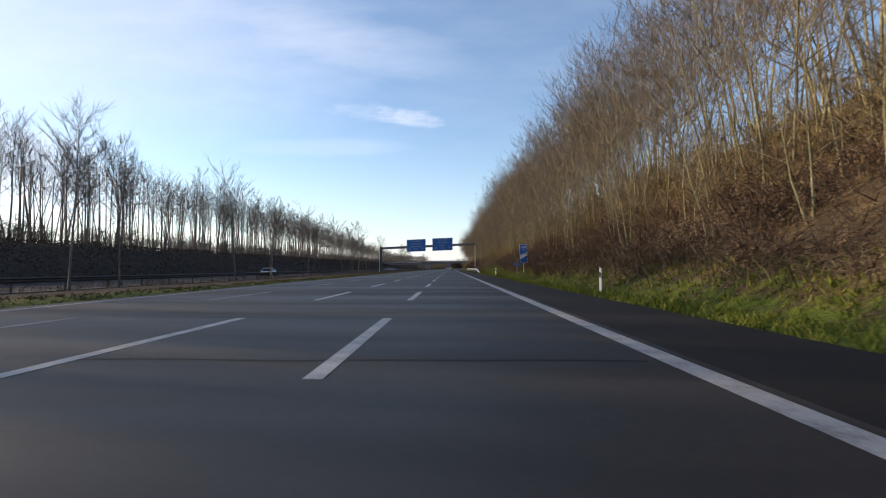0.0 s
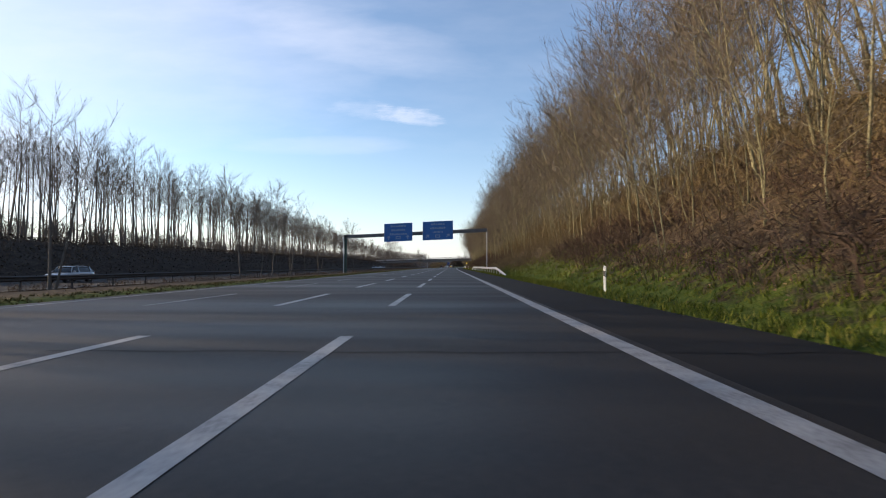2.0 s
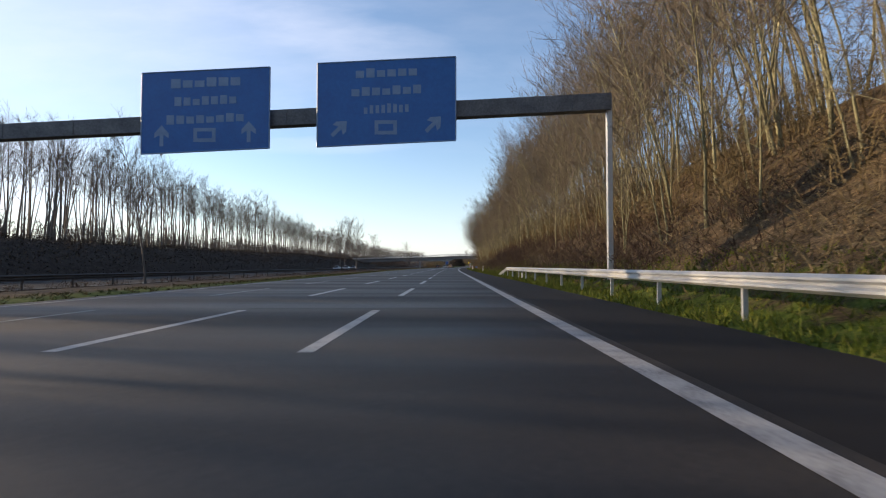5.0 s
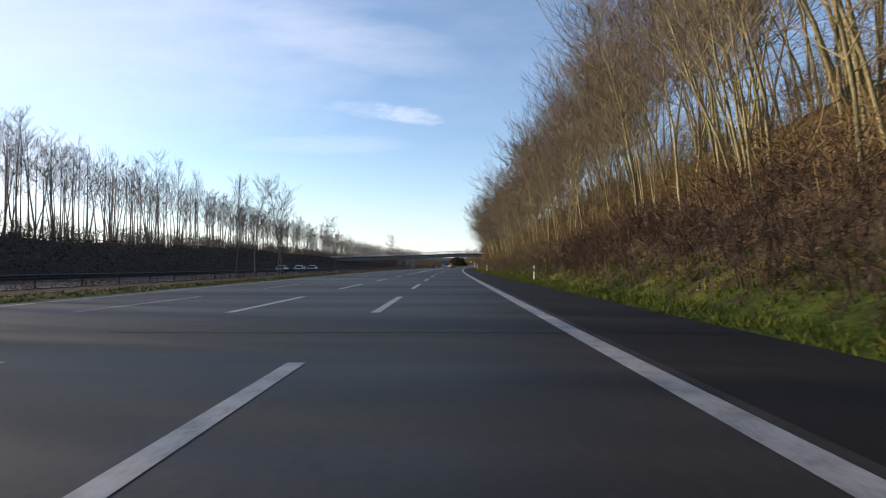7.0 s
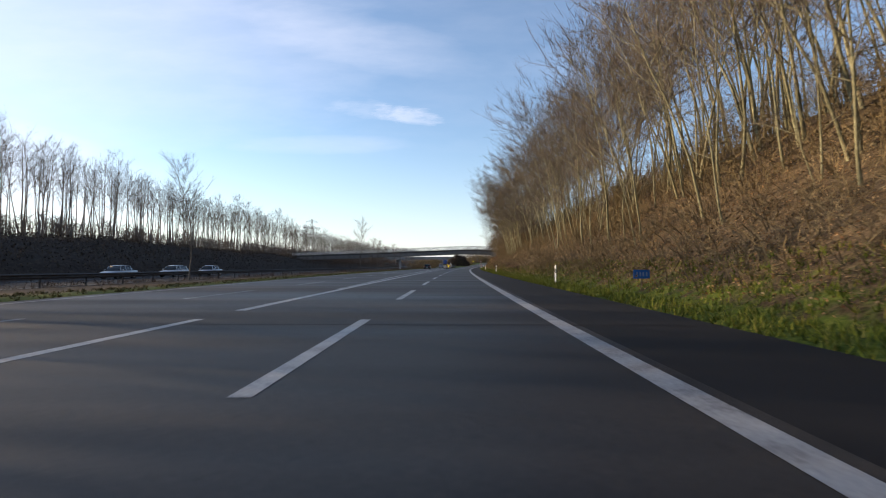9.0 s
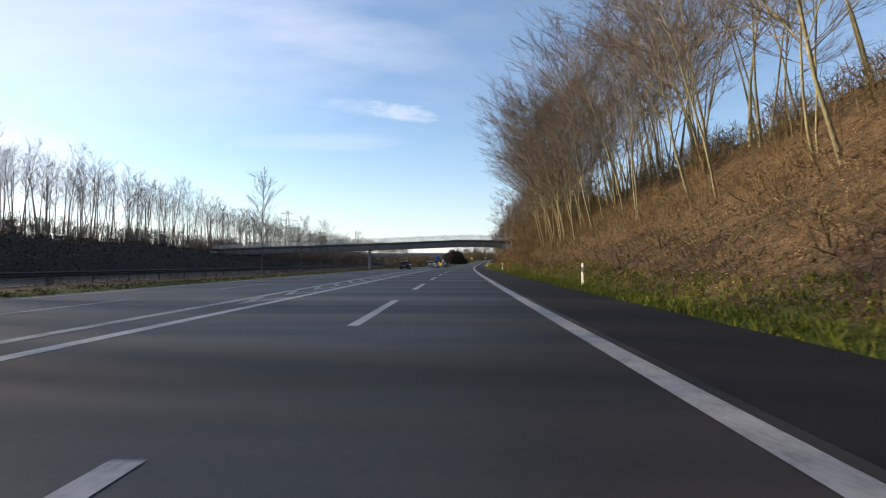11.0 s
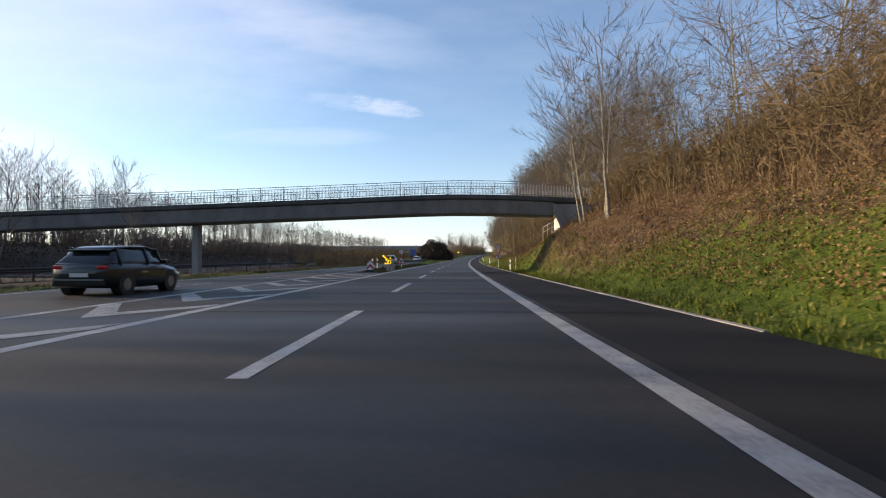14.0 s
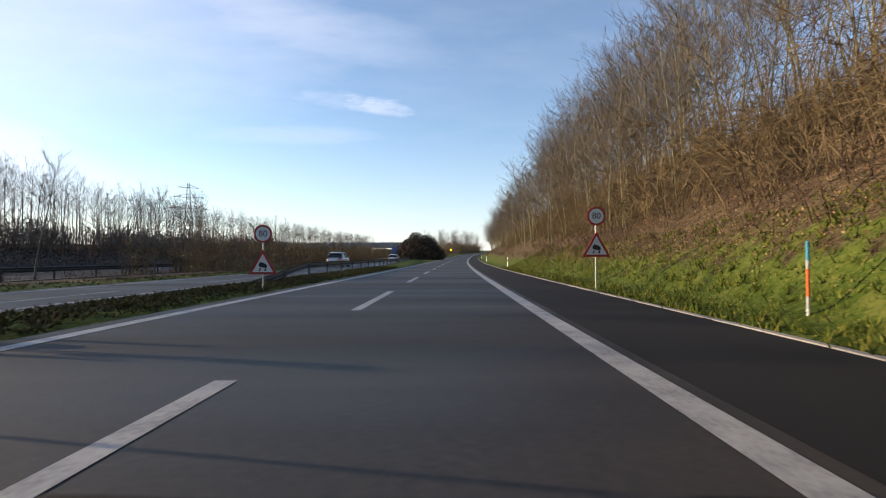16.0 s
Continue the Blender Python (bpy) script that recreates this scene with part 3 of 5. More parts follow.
def tree_kind(seed, label, group, bark, twig, **shape):
    """A tree with its trunk and crown as the pattern for copies, and its arrays for the woods behind."""
    wood, fine = tree_branches(random.Random(seed), **shape)
    t = empty("tree", Matrix(), label, "tree", group)
    w, f = tubes(wood), tubes(fine)
    mesh_object("trunk", *w, bark, t, smooth=True)
    mesh_object("crown", *f, twig, t)
    plain = dict(shape, twigs=max(2, round(shape["twigs"] * 0.34)), subs=max(2, shape["subs"] - 2), twig_r=shape["twig_r"] * 1.65)
    wood, fine = tree_branches(random.Random(seed), **plain)
    wood = [(b[0][::2], b[1][::2], 4) if b[2] > 3 else (b[0], b[1], 3) for b in wood]
    limbs = [([b[0][0], b[0][-1]], [b[1][0], b[1][-1]], 2) for b in wood if b[2] == 3]
    return t, as_arrays(tubes([b for b in wood if b[2] == 4])), as_arrays(tubes(limbs + fine))


USED = set()


def place(pattern, m):
    """The pattern itself the first time, then copies."""
    if pattern.name in USED:
        return copy_thing(pattern, m)
    USED.add(pattern.name)
    pattern.matrix_basis = m
    return pattern


def stand(s):
    """How tall the front trees of the sunlit wood stand, and how far from the edge line they begin."""
    tall = 9.2 + 2.6 * smooth01(75, 112, s) + 1.8 * smooth01(150, 205, s)
    return tall, 7.7 + 2.8 * math.exp(-(((s - 115) / 28) ** 2)) + 1.7 * smooth01(150, 200, s)


def lay_right_bank():
    rng = random.Random(11)
    young = [tree_kind(100 + i, "slim bare tree with sunlit yellowish bark on the bank", "trees on the sunlit bank", BARK, TWIG, h=12.0, girth=0.07 + 0.01 * (i % 3), first=0.28, limbs=26, reach=0.27 + 0.03 * (i % 2),
                       subs=5, twigs=9, twig_r=0.0085, lean=-0.03 - 0.05 * (i % 3), stems=1 + (i % 3 == 1), sway=0.05, rise=(0.35, 1.3), bend=0.07, side=0.25) for i in range(5)]
    grown = [tree_kind(110 + i, BANK_LABEL, "trees on the sunlit bank", BARK, TWIG, h=17.0, girth=0.088 + 0.016 * (i % 3), first=0.4, limbs=28, reach=0.26 + 0.03 * (i % 2),
                       subs=5, twigs=9, twig_r=0.0095, lean=-0.02 - 0.04 * (i % 3), stems=1 + (i % 2), sway=0.04, rise=(0.3, 1.4), bend=0.06, side=0.15) for i in range(6)]
    back_w, back_f = [], []
    s = -24.0
    while s < 760:
        for row in range(8 if s < 560 else 3):
            ss = s + rng.uniform(-1.5, 1.5)
            tall, first_u = stand(ss)
            u = first_u + row * 3.1 + rng.uniform(-1.3, 1.3)
            if row > 1 and rng.random() < (0.2 if row < 5 else 0.4):
                continue
            if abs(ss - 417) < 6 and u < 30:
                continue
            # past the tall stand the bank carries shrubs, with few trees
            if 377 < ss < 445 and rng.random() < (0.98 if row < 2 else 0.75):
                continue
            if row < 2 and 349 < ss < 378 or 300 < ss < 349 and (row < 3 or rng.random() < 0.5):
                continue
            want = (tall + 2.4 * min(row, 5)) * rng.uniform(0.82, 1.08)
            if ss > 377:
                want *= 0.62 if ss < 445 else 0.72
            k, w, f = rng.choice(young if want < 14 else grown)
            m = at_road(ss, u, height(ss, u) - 0.1, rng.uniform(-45, 45), want / (12.0 if want < 14 else 17.0))
            if row < 2 and -6 < ss < 440:
                place(k, m)
            else:
                back_w.append((*w, m))
                back_f.append((*f, m))
        s += 3.3 if s < 560 else 5.0
    # the loose tall stand over the open bank leans out over the slope
    for i in range(3):
        bent = tree_kind(140 + i, "tall bare tree with pale lit bark leaning out over the slope", "leaning trees over the open bank", BARK, TWIG, h=17.0, girth=0.115 - 0.015 * i, first=0.3, limbs=34, reach=0.34, subs=6, twigs=15,
                         twig_r=0.0085, lean=-0.26 + 0.06 * i, stems=1 + i % 2, sway=0.03, side=0.35, rise=(0.2, 1.0), bend=0.06)[0]
        for ss, u, size, turn in ((302.0, 11.8, 0.92, 3), (305.5, 11.0, 0.85, -8), (309.0, 12.2, 0.95, 10), (314.0, 11.2, 0.88, -5), (318.5, 13.2, 0.92, 6), (324.0, 11.8, 0.88, 0), (329.0, 12.6, 0.92, -10), (334.5, 11.2, 0.9, 8), (339.5, 11.8, 0.92, -3), (345.0, 10.6, 0.92, 5),
                                  (352.0, 9.0, 1.0, -4), (353.6, 9.8, 1.0, -6), (357.5, 11.5, 0.95, 5), (363.5, 10.2, 0.9, -12), (366.8, 10.6, 1.0, 8), (370.0, 9.6, 0.85, -4), (373.5, 10.8, 0.95, 10), (350.5, 13.0, 1.0, 0), (361.0, 13.5, 0.95, -5),
                                  (348.5, 9.6, 0.95, 4), (355.5, 8.8, 0.9, -8), (359.5, 9.3, 0.92, 6), (351.2, 11.0, 1.0, -3), (356.8, 10.2, 0.95, 9), (365.0, 9.2, 0.85, -6), (368.5, 11.8, 0.9, 2), (371.5, 12.4, 0.85, -9))[i::3]:
            place(bent, at_road(ss, u, height(ss, u) - 0.1, turn, size))
    # slim leaning trees just before and past the bridge
    pair = tree_kind(131, "slim pale bare tree leaning towards the road by the bridge", "trees by the bridge", BIRCH, TWIG, h=13.0, girth=0.13, first=0.3, limbs=26, reach=0.34, subs=6, twigs=10, twig_r=0.0105, lean=-0.14, stems=2, sway=0.03, rise=(0.3, 1.1))[0]
    for ss, u, size in ((405.0, 7.9, 1.0), (409.2, 7.5, 0.85), (454.0, 13.2, 0.85), (457.0, 14.4, 0.9)):
        place(pair, at_road(ss, u, height(ss, u) - 0.1, 15 * (ss - 410), size))
    merged("bank_wood_trunks", back_w, BARK, "bare trunks of the wood further up the bank", "wood")
    merged("bank_wood_twigs", back_f, TWIG, "bare twigs of the wood further up the bank", "wood")


def lay_left_row():
    rng = random.Random(12)
    kinds = [tree_kind(200 + i, ROW_LABEL, "trees behind the far carriageway", GREYBARK, GREYTWIG, h=16.5 + 0.7 * (i % 3), girth=0.13 + 0.016 * (i % 3), first=0.42 + 0.05 * (i % 3),
                       limbs=18, reach=0.17, subs=3, twigs=8, stems=1 + (i % 4 == 1), rise=(0.8, 2.0), sway=0.02, twig_r=0.0105, upward=0.35, bend=0.03, sides=5) for i in range(7)]
    back_w, back_f = [], []
    s = 0.0
    while s < 860:
        for row in range(5):
            v = -62.5 - row * 2.8 + rng.uniform(-1.4, 1.4)
            ss = s + rng.uniform(-1.6, 1.6)
            u = v - gore(ss)
            if abs(ss - 418) < 4:
                continue
            swell = 1 + 0.14 * noise.noise(Vector((ss * 0.03, row * 0.2, 5.0)))
            m = at_road(ss, u, height(ss, u) - 0.1, rng.uniform(0, 360), rng.uniform(0.86, 1.06) * swell * (1 - 0.2 * smooth01(270, 340, ss) - 0.06 * smooth01(380, 480, ss)))
            k, w, f = rng.choice(kinds)
            if row == 0 and ss < 440:
                place(k, m)
            else:
                back_w.append((*w, m))
                back_f.append((*f, m))
        s += 3.2 if s < 560 else 6.0
    for i in range(90):
        ss, u = (rng.uniform(640, 730), rng.uniform(-26, -9.5)) if i < 34 else (rng.uniform(740, 900), rng.uniform(-30, -8.6))
        m = at_road(ss, u, -0.2, rng.uniform(0, 360), rng.uniform(0.5, 0.7) if i < 34 else rng.uniform(0.7, 1.0))
        k, w, f = rng.choice(kinds)
        back_w.append((*w, m))
        back_f.append((*f, m))
    merged("far_row_trunks", back_w, GREYBARK, "slender grey trunks of the wood behind the far carriageway", "wood")
    merged("far_row_twigs", back_f, GREYTWIG, "grey twigs of the wood behind the far carriageway", "wood")


def lay_median_trees():
    """Single open-crowned trees on the central reserve."""
    slim = [tree_kind(300 + i, "slim upright bare tree on the central reserve", "single trees on the central reserve", GREYBARK, GREYTWIG, h=12.0, girth=0.085, first=0.32, limbs=28, reach=0.2, subs=4, twigs=8,
                      rise=(0.9, 2.0), sway=0.03, twig_r=0.0085, upward=0.3)[0] for i in range(3)]
    broad = [tree_kind(310 + i, "bare tree with a broad open crown on the central reserve", "single trees on the central reserve", GREYBARK, GREYTWIG, h=12.0, girth=0.11, first=0.34, limbs=22, reach=0.28, subs=4, twigs=7,
                       rise=(0.7, 1.7), sway=0.03, twig_r=0.0075, upward=0.25, stems=1 + i)[0] for i in range(2)]
    spots = ((29, -24, 10.7, 0), (35, -25, 9.5, 0), (52, -24, 11.5, 1), (62, -24, 10, 0), (65, -25, 10, 0), (79, -24, 11.5, 1), (106, -24.5, 12.5, 0), (109, -23.5, 11.5, 0), (114, -24, 10.8, 0), (121.5, -24, 12.8, 1), (130.5, -24.5, 10.8, 0),
             (141, -25, 12.2, 1), (168, -24, 12.5, 0), (243, -26, 13.5, 0), (248.6, -26, 13.2, 0), (250.5, -23.8, 12.2, 0), (254, -24.4, 14.8, 1), (284.5, -24.7, 11.3, 0), (353, -24, 12.2, 0), (368, -24.5, 9.5, 0), (380, -25, 9, 0),
             (401, -28.2, 11.2, 1), (409, -25, 10, 0), (437, -25.5, 8.2, 0), (444, -26, 8.6, 1), (456, -26, 8.5, 0), (464, -26.5, 8.3, 0), (492, -27, 8, 1))
    for i, (s, u, h, wide) in enumerate(spots):
        place(broad[i % 2] if wide else slim[i % 3], at_road(s, u, height(s, u) - 0.1, 70 * i, h / (13.2 if wide else 12.2)))


def clump_arrays(seed, stems, h, spread, r, leaves, twigs, droop=-0.12, along=1.0, short=1.0):
    """A thicket of arching stems, with a few leaves as small triangles' quads."""
    rng = random.Random(seed)
    br = []
    for _ in range(stems):
        a = rng.uniform(0, 6.28)
        d = spread * math.sqrt(rng.random())
        st = Vector((d * math.cos(a), d * math.sin(a), -0.15))
        hh = h * rng.uniform(0.5, 1.1)
        b = rng.uniform(0, 6.28)
        tilt = rng.uniform(0.1, 0.75)
        way = Vector((tilt * math.cos(b), tilt * math.sin(b), 1))
        pts, rad = grow(rng, st, way, hh, r, 2, 0.2, droop, 0.3)
        br.append((pts, rad, 3))
        for _k in range(twigs):
            p, _r, dd = between(pts, rad, rng.uniform(0.25, 1))
            e = p + (dd * along + Vector((rng.gauss(0, 0.7), rng.gauss(0, 0.7), rng.gauss(0, 0.5)))).normalized() * hh * rng.uniform(0.12, 0.36) * short
            br.append(([p, e], [r * 0.75, r * 0.3], 2))
    v, f = tubes(br)
    for _ in range(leaves):
        a, d = rng.uniform(0, 6.28), spread * 1.2 * math.sqrt(rng.random())
        c = Vector((d * math.cos(a), d * math.sin(a), h * rng.uniform(0.05, 0.9)))
        x = Vector((rng.gauss(0, 1), rng.gauss(0, 1), rng.gauss(0, 1))).normalized() * rng.uniform(0.03, 0.07)
        y = x.cross(Vector((rng.gauss(0, 1), rng.gauss(0, 1), rng.gauss(0, 1)))).normalized() * 0.04
        k = len(v)
        v += [c - x, c - y, c + x, c + y]
        f.append((k, k + 1, k + 2, k + 3))
    return as_arrays((v, f))


def fan_clump(seed, stems, h, spread, r, twigs, flare=0.5, leaves=0):
    """A bushy clump: stems that arch outwards, each with fine side twigs."""
    rng = random.Random(seed)
    br = []
    for _ in range(stems):
        a, d = rng.uniform(0, 6.28), math.sqrt(rng.random())
        st = Vector((spread * 0.6 * d * math.cos(a), spread * 0.6 * d * math.sin(a), -0.15))
        hh = h * rng.uniform(0.55, 1.1) * (1.1 - 0.4 * d)
        out = Vector((math.cos(a), math.sin(a), 0)) * flare * d * hh
        k = st + out * 0.35 + Vector((rng.gauss(0, 0.06), rng.gauss(0, 0.06), 0.55)) * hh
        e = st + out + Vector((rng.gauss(0, 0.1), rng.gauss(0, 0.1), rng.uniform(0.75, 1.0))) * hh
        br += [([st, k], [r, r], 2), ([k, e], [r * 0.9, r * 0.4], 2)]
        for _k in range(twigs):
            f = rng.uniform(0.15, 1.9)
            q = st.lerp(k, f) if f < 1 else k.lerp(e, f - 1)
            w = Vector((rng.gauss(0, 0.75), rng.gauss(0, 0.75), rng.gauss(0.3, 0.5))).normalized() * hh * rng.uniform(0.12, 0.3)
            br.append(([q, q + w], [r * 0.7, r * 0.3], 2))
    v, f = tubes(br)
    for _ in range(leaves):
        a, d = rng.uniform(0, 6.28), spread * math.sqrt(rng.random())
        c = Vector((d * math.cos(a), d * math.sin(a), h * rng.uniform(0.05, 0.9)))
        x = Vector((rng.gauss(0, 1), rng.gauss(0, 1), rng.gauss(0, 1))).normalized() * rng.uniform(0.03, 0.06)
        y = x.cross(Vector((rng.gauss(0, 1), rng.gauss(0, 1), rng.gauss(0, 1)))).normalized() * 0.035
        k = len(v)
        v += [c - x, c - y, c + x, c + y]
        f.append((k, k + 1, k + 2, k + 3))
    return as_arrays((v, f))


def lay_undergrowth():
    rng = random.Random(13)
    low = [fan_clump(400 + i, 12, 2.0, 1.5, 0.019, 9, 0.6, 6) for i in range(6)]
    golden = [fan_clump(420 + i, 12, 3.2, 1.6, 0.024, 9, 0.55) for i in range(6)]
    scrub = [fan_clump(430 + i, 10, 0.95, 1.1, 0.016, 4, 0.9, 6) for i in range(6)]
    tall = [clump_arrays(420 + i, 6, 5.6, 1.5, 0.012, 0, 30, -0.02, 0.35, 0.6) for i in range(8)]
    hedge = [clump_arrays(440 + i, 6, 1.0, 1.2, 0.02, 4, 6) for i in range(4)]
    far_low = [clump_arrays(460 + i, 10, 2.4, 1.3, 0.025, 6, 6, 0.0) for i in range(3)]
    far_brush = [fan_clump(480 + i, 14, 6.4, 1.8, 0.048, 7, 0.36) for i in range(5)]
    brown, saplings, fair, left, low_scrub, row_brush, shrubs = [], [], [], [], [], [], []

    def put(out, kinds, s, u, lo, hi):
        if not (abs(s - 417) < 4.5 and u < 12):
            out.append((*rng.choice(kinds), at_road(s, u, height(s, u) - 0.05, rng.uniform(0, 360), rng.uniform(lo, hi))))

    s = -14.0
    while s < 600:
        open_bank = 292 < s < 368
        # dark thickets stand in patches, with lower golden scrub between them
        thick = min(1.0, math.exp(-(((s - 17) / 5) ** 2)) + math.exp(-(((s - 36) / 8) ** 2)) + math.exp(-(((s - 57) / 7) ** 2)) + math.exp(-(((s - 84) / 9) ** 2)) * 0.6 + math.exp(-(((s - 207) / 17) ** 2)) + 0.5 * math.exp(-(((s - 160) / 15) ** 2)))
        fair_bank = 92 < s < 145 or 225 < s < 292
        g = max(4.9, grass_edge(s))
        for _ in range(4 if open_bank else round((9 if s < 92 else 6) + 7 * thick) if s < 248 else 6 if s < 292 else 10 if s < 380 else 6 if s < 470 else 2):
            ss = s + rng.uniform(0, 3)
            u = g + (2.6 if open_bank else 0.2) + 5.6 * rng.random() ** 1.15
            put(low_scrub if fair_bank or 244 < s < 372 else brown, low, ss, u, 0.45 + 0.3 * thick, 0.7 + 0.6 * thick)
        for _ in range(30 if fair_bank and s < 292 else 18 if s < 292 else 0):
            v = 10.5 * rng.random()
            put(low_scrub if fair_bank or rng.random() < 0.45 else brown, scrub, s + rng.uniform(0, 3), g + 0.1 + v, 0.7, 1.5)
        for _ in range(12 if s < 92 else 8 if s < 292 else 12 if s < 368 else 14 if s < 470 else 7 if s < 540 else 0):
            u = rng.uniform(9.8, 29.0) if open_bank else rng.uniform(9.0, 26.0) if s < 368 else rng.uniform(8.6, 21.0)
            put(fair if s < 368 else saplings if rng.random() < 0.5 else shrubs, golden, s + rng.uniform(0, 3), u, (0.35 if u < 16 else 0.7) if open_bank else 0.6, (0.75 if u < 16 else 1.25) if open_bank else 1.15)
        for _ in range(16 if 368 < s < 411 else 0):
            put(low_scrub, scrub, s + rng.uniform(0, 3), g + rng.uniform(-0.8, 9), 0.4, 1.0)
        for _ in range(22 if open_bank else 0):
            v = 8.5 * rng.random()
            put(brown if v < rng.uniform(-2, 3) else low_scrub, scrub, s + rng.uniform(0, 3), g + 0.1 + v, 0.6, 1.3)
        for _ in range(2 if s < 150 else 6 if s < 292 else 2 if s < 365 else 10 if s < 480 else 3):
            ss = s + rng.uniform(0, 3)
            u = rng.uniform(9.5, 22) if ss < 150 else rng.uniform(13, 28) if ss < 365 else rng.uniform(8.6, 18)
            if not 295 < ss < 365:
                put(saplings if s < 374 else shrubs, tall, ss, u, 0.7 if ss < 365 else 0.8, 1.4)
        s += 3.0
    s = 3.0
    while s < 640:
        for _ in range(4 if s < 320 else 5):
            ss = s + rng.uniform(0, 3)
            u = rng.uniform(-78, -61) - gore(ss)
            more = smooth01(370, 430, ss)
            put(row_brush, far_brush, ss, u, 0.5 + 0.35 * more, 1.0 + 0.4 * more)
        s += 3.0
    s = 4.0
    while s < 640:
        for k in range(3):
            ss = s + rng.uniform(0, 4)
            u = (rng.uniform(-58, -44) if k < 1 else rng.uniform(-66, -57)) - gore(ss)
            left.append((*rng.choice(far_low), at_road(ss, u, height(ss, u) - 0.1, rng.uniform(0, 360), rng.uniform(0.4, 0.8) * (1 + 1.1 * smooth01(370, 430, ss)))))
        s += 4.0
    s, low_hedge = 2.0, []
    while s < 620:
        for k in range(5):
            ss = s + rng.uniform(0, 2.5)
            u = (rng.uniform(-25.8, -15.8) if k == 1 else rng.uniform(-27.0, -24.6)) - gore(ss)
            low_hedge.append((*rng.choice(hedge), at_road(ss, u, height(ss, u) - 0.1, rng.uniform(0, 360), rng.uniform(0.25, 0.5) if k == 1 else rng.uniform(0.5, 0.8))))
        s += 2.5
    island = []
    for _ in range(70):
        ss = rng.uniform(575, 660)
        u = rng.uniform(-24, -9.5)
        island.append((*rng.choice(far_brush), at_road(ss, u, -0.2, rng.uniform(0, 360), rng.uniform(0.6, 1.15))))
    for _ in range(240):
        ss = rng.uniform(452, 640)
        u = -17.5 - gore(ss) - rng.uniform(0, 9)
        island.append((*rng.choice(far_brush), at_road(ss, u, -0.2, rng.uniform(0, 360), rng.uniform(0.4, 0.95))))
    for _ in range(120):
        ss, u = rng.uniform(740, 900), rng.uniform(-30, -8.6)
        island.append((*rng.choice(far_brush), at_road(ss, u, -0.2, rng.uniform(0, 360), rng.uniform(1.2, 2.2))))
    merged("island_brush", island, BUSH, "brown bare bushes on the island far ahead", "undergrowth")
    merged("median_weeds", low_hedge, STEM, "low dry brown weeds on the central reserve", "undergrowth")
    merged("bank_scrub", low_scrub, SHRUB, "low tangled dry scrub on the open bank", "undergrowth")
    merged("far_row_brush", row_brush, GREYTWIG, "fine grey brushwood among the trunks behind the far carriageway", "undergrowth")
    merged("bank_thicket", brown, STEM, "dense reddish-brown bramble thicket on the lower bank", "undergrowth")
    merged("bank_brushwood", fair, GOLD, "fine yellowish brushwood between the trunks on the bank", "undergrowth")
    merged("bank_shrubs", shrubs, BUSH, "dense brown bare shrubs on the bank past the footbridge", "undergrowth")
    merged("bank_saplings", saplings, SHRUB, "thin bare saplings and shrubs on the bank", "undergrowth")
    merged("far_bank_thicket", left, STEM, "dark bare thicket on the bank beyond the far carriageway", "undergrowth")


def scatter_quads(n, seed, s_range, u_of, size, flat=0.6, rise=0.12):
    """Small leaves strewn over the ground."""
    rng = random.Random(seed)
    v, f = [], []
    while len(f) < n:
        s = rng.uniform(*s_range)
        u = u_of(rng, s)
        c = road(s, u, height(s, u) + rng.uniform(0.0, rise))
        x = Vector((rng.gauss(0, 1), rng.gauss(0, 1), rng.gauss(0, flat))).normalized() * rng.uniform(*size)
        y = x.cross(Vector((rng.gauss(0, 0.5), rng.gauss(0, 0.5), 1))).normalized() * x.length * 0.7
        k = len(v)
        v += [c - x, c - y, c + x, c + y]
        f.append((k, k + 1, k + 2, k + 3))
    return as_arrays((v, f))


def grass_arrays(n, seed, s_range, u_of, h, w=0.016):
    """Tufts of bent blades."""
    rng = random.Random(seed)
    v, f = [], []
    for _ in range(n):
        s = rng.uniform(*s_range)
        u = u_of(rng, s)
        base = road(s, u, height(s, u) - 0.02)
        for _b in range(5):
            a = rng.uniform(0, 6.28)
            o = base + Vector((rng.gauss(0, 0.06), rng.gauss(0, 0.06), 0))
            x = Vector((math.cos(a), math.sin(a), 0)) * w * rng.uniform(0.7, 1.6)
            top = o + Vector((rng.gauss(0, 0.09), rng.gauss(0, 0.09), rng.uniform(*h)))
            k = len(v)
            v += [o - x, o + x, top]
            f.append((k, k + 1, k + 2))
    return as_arrays((v, f))


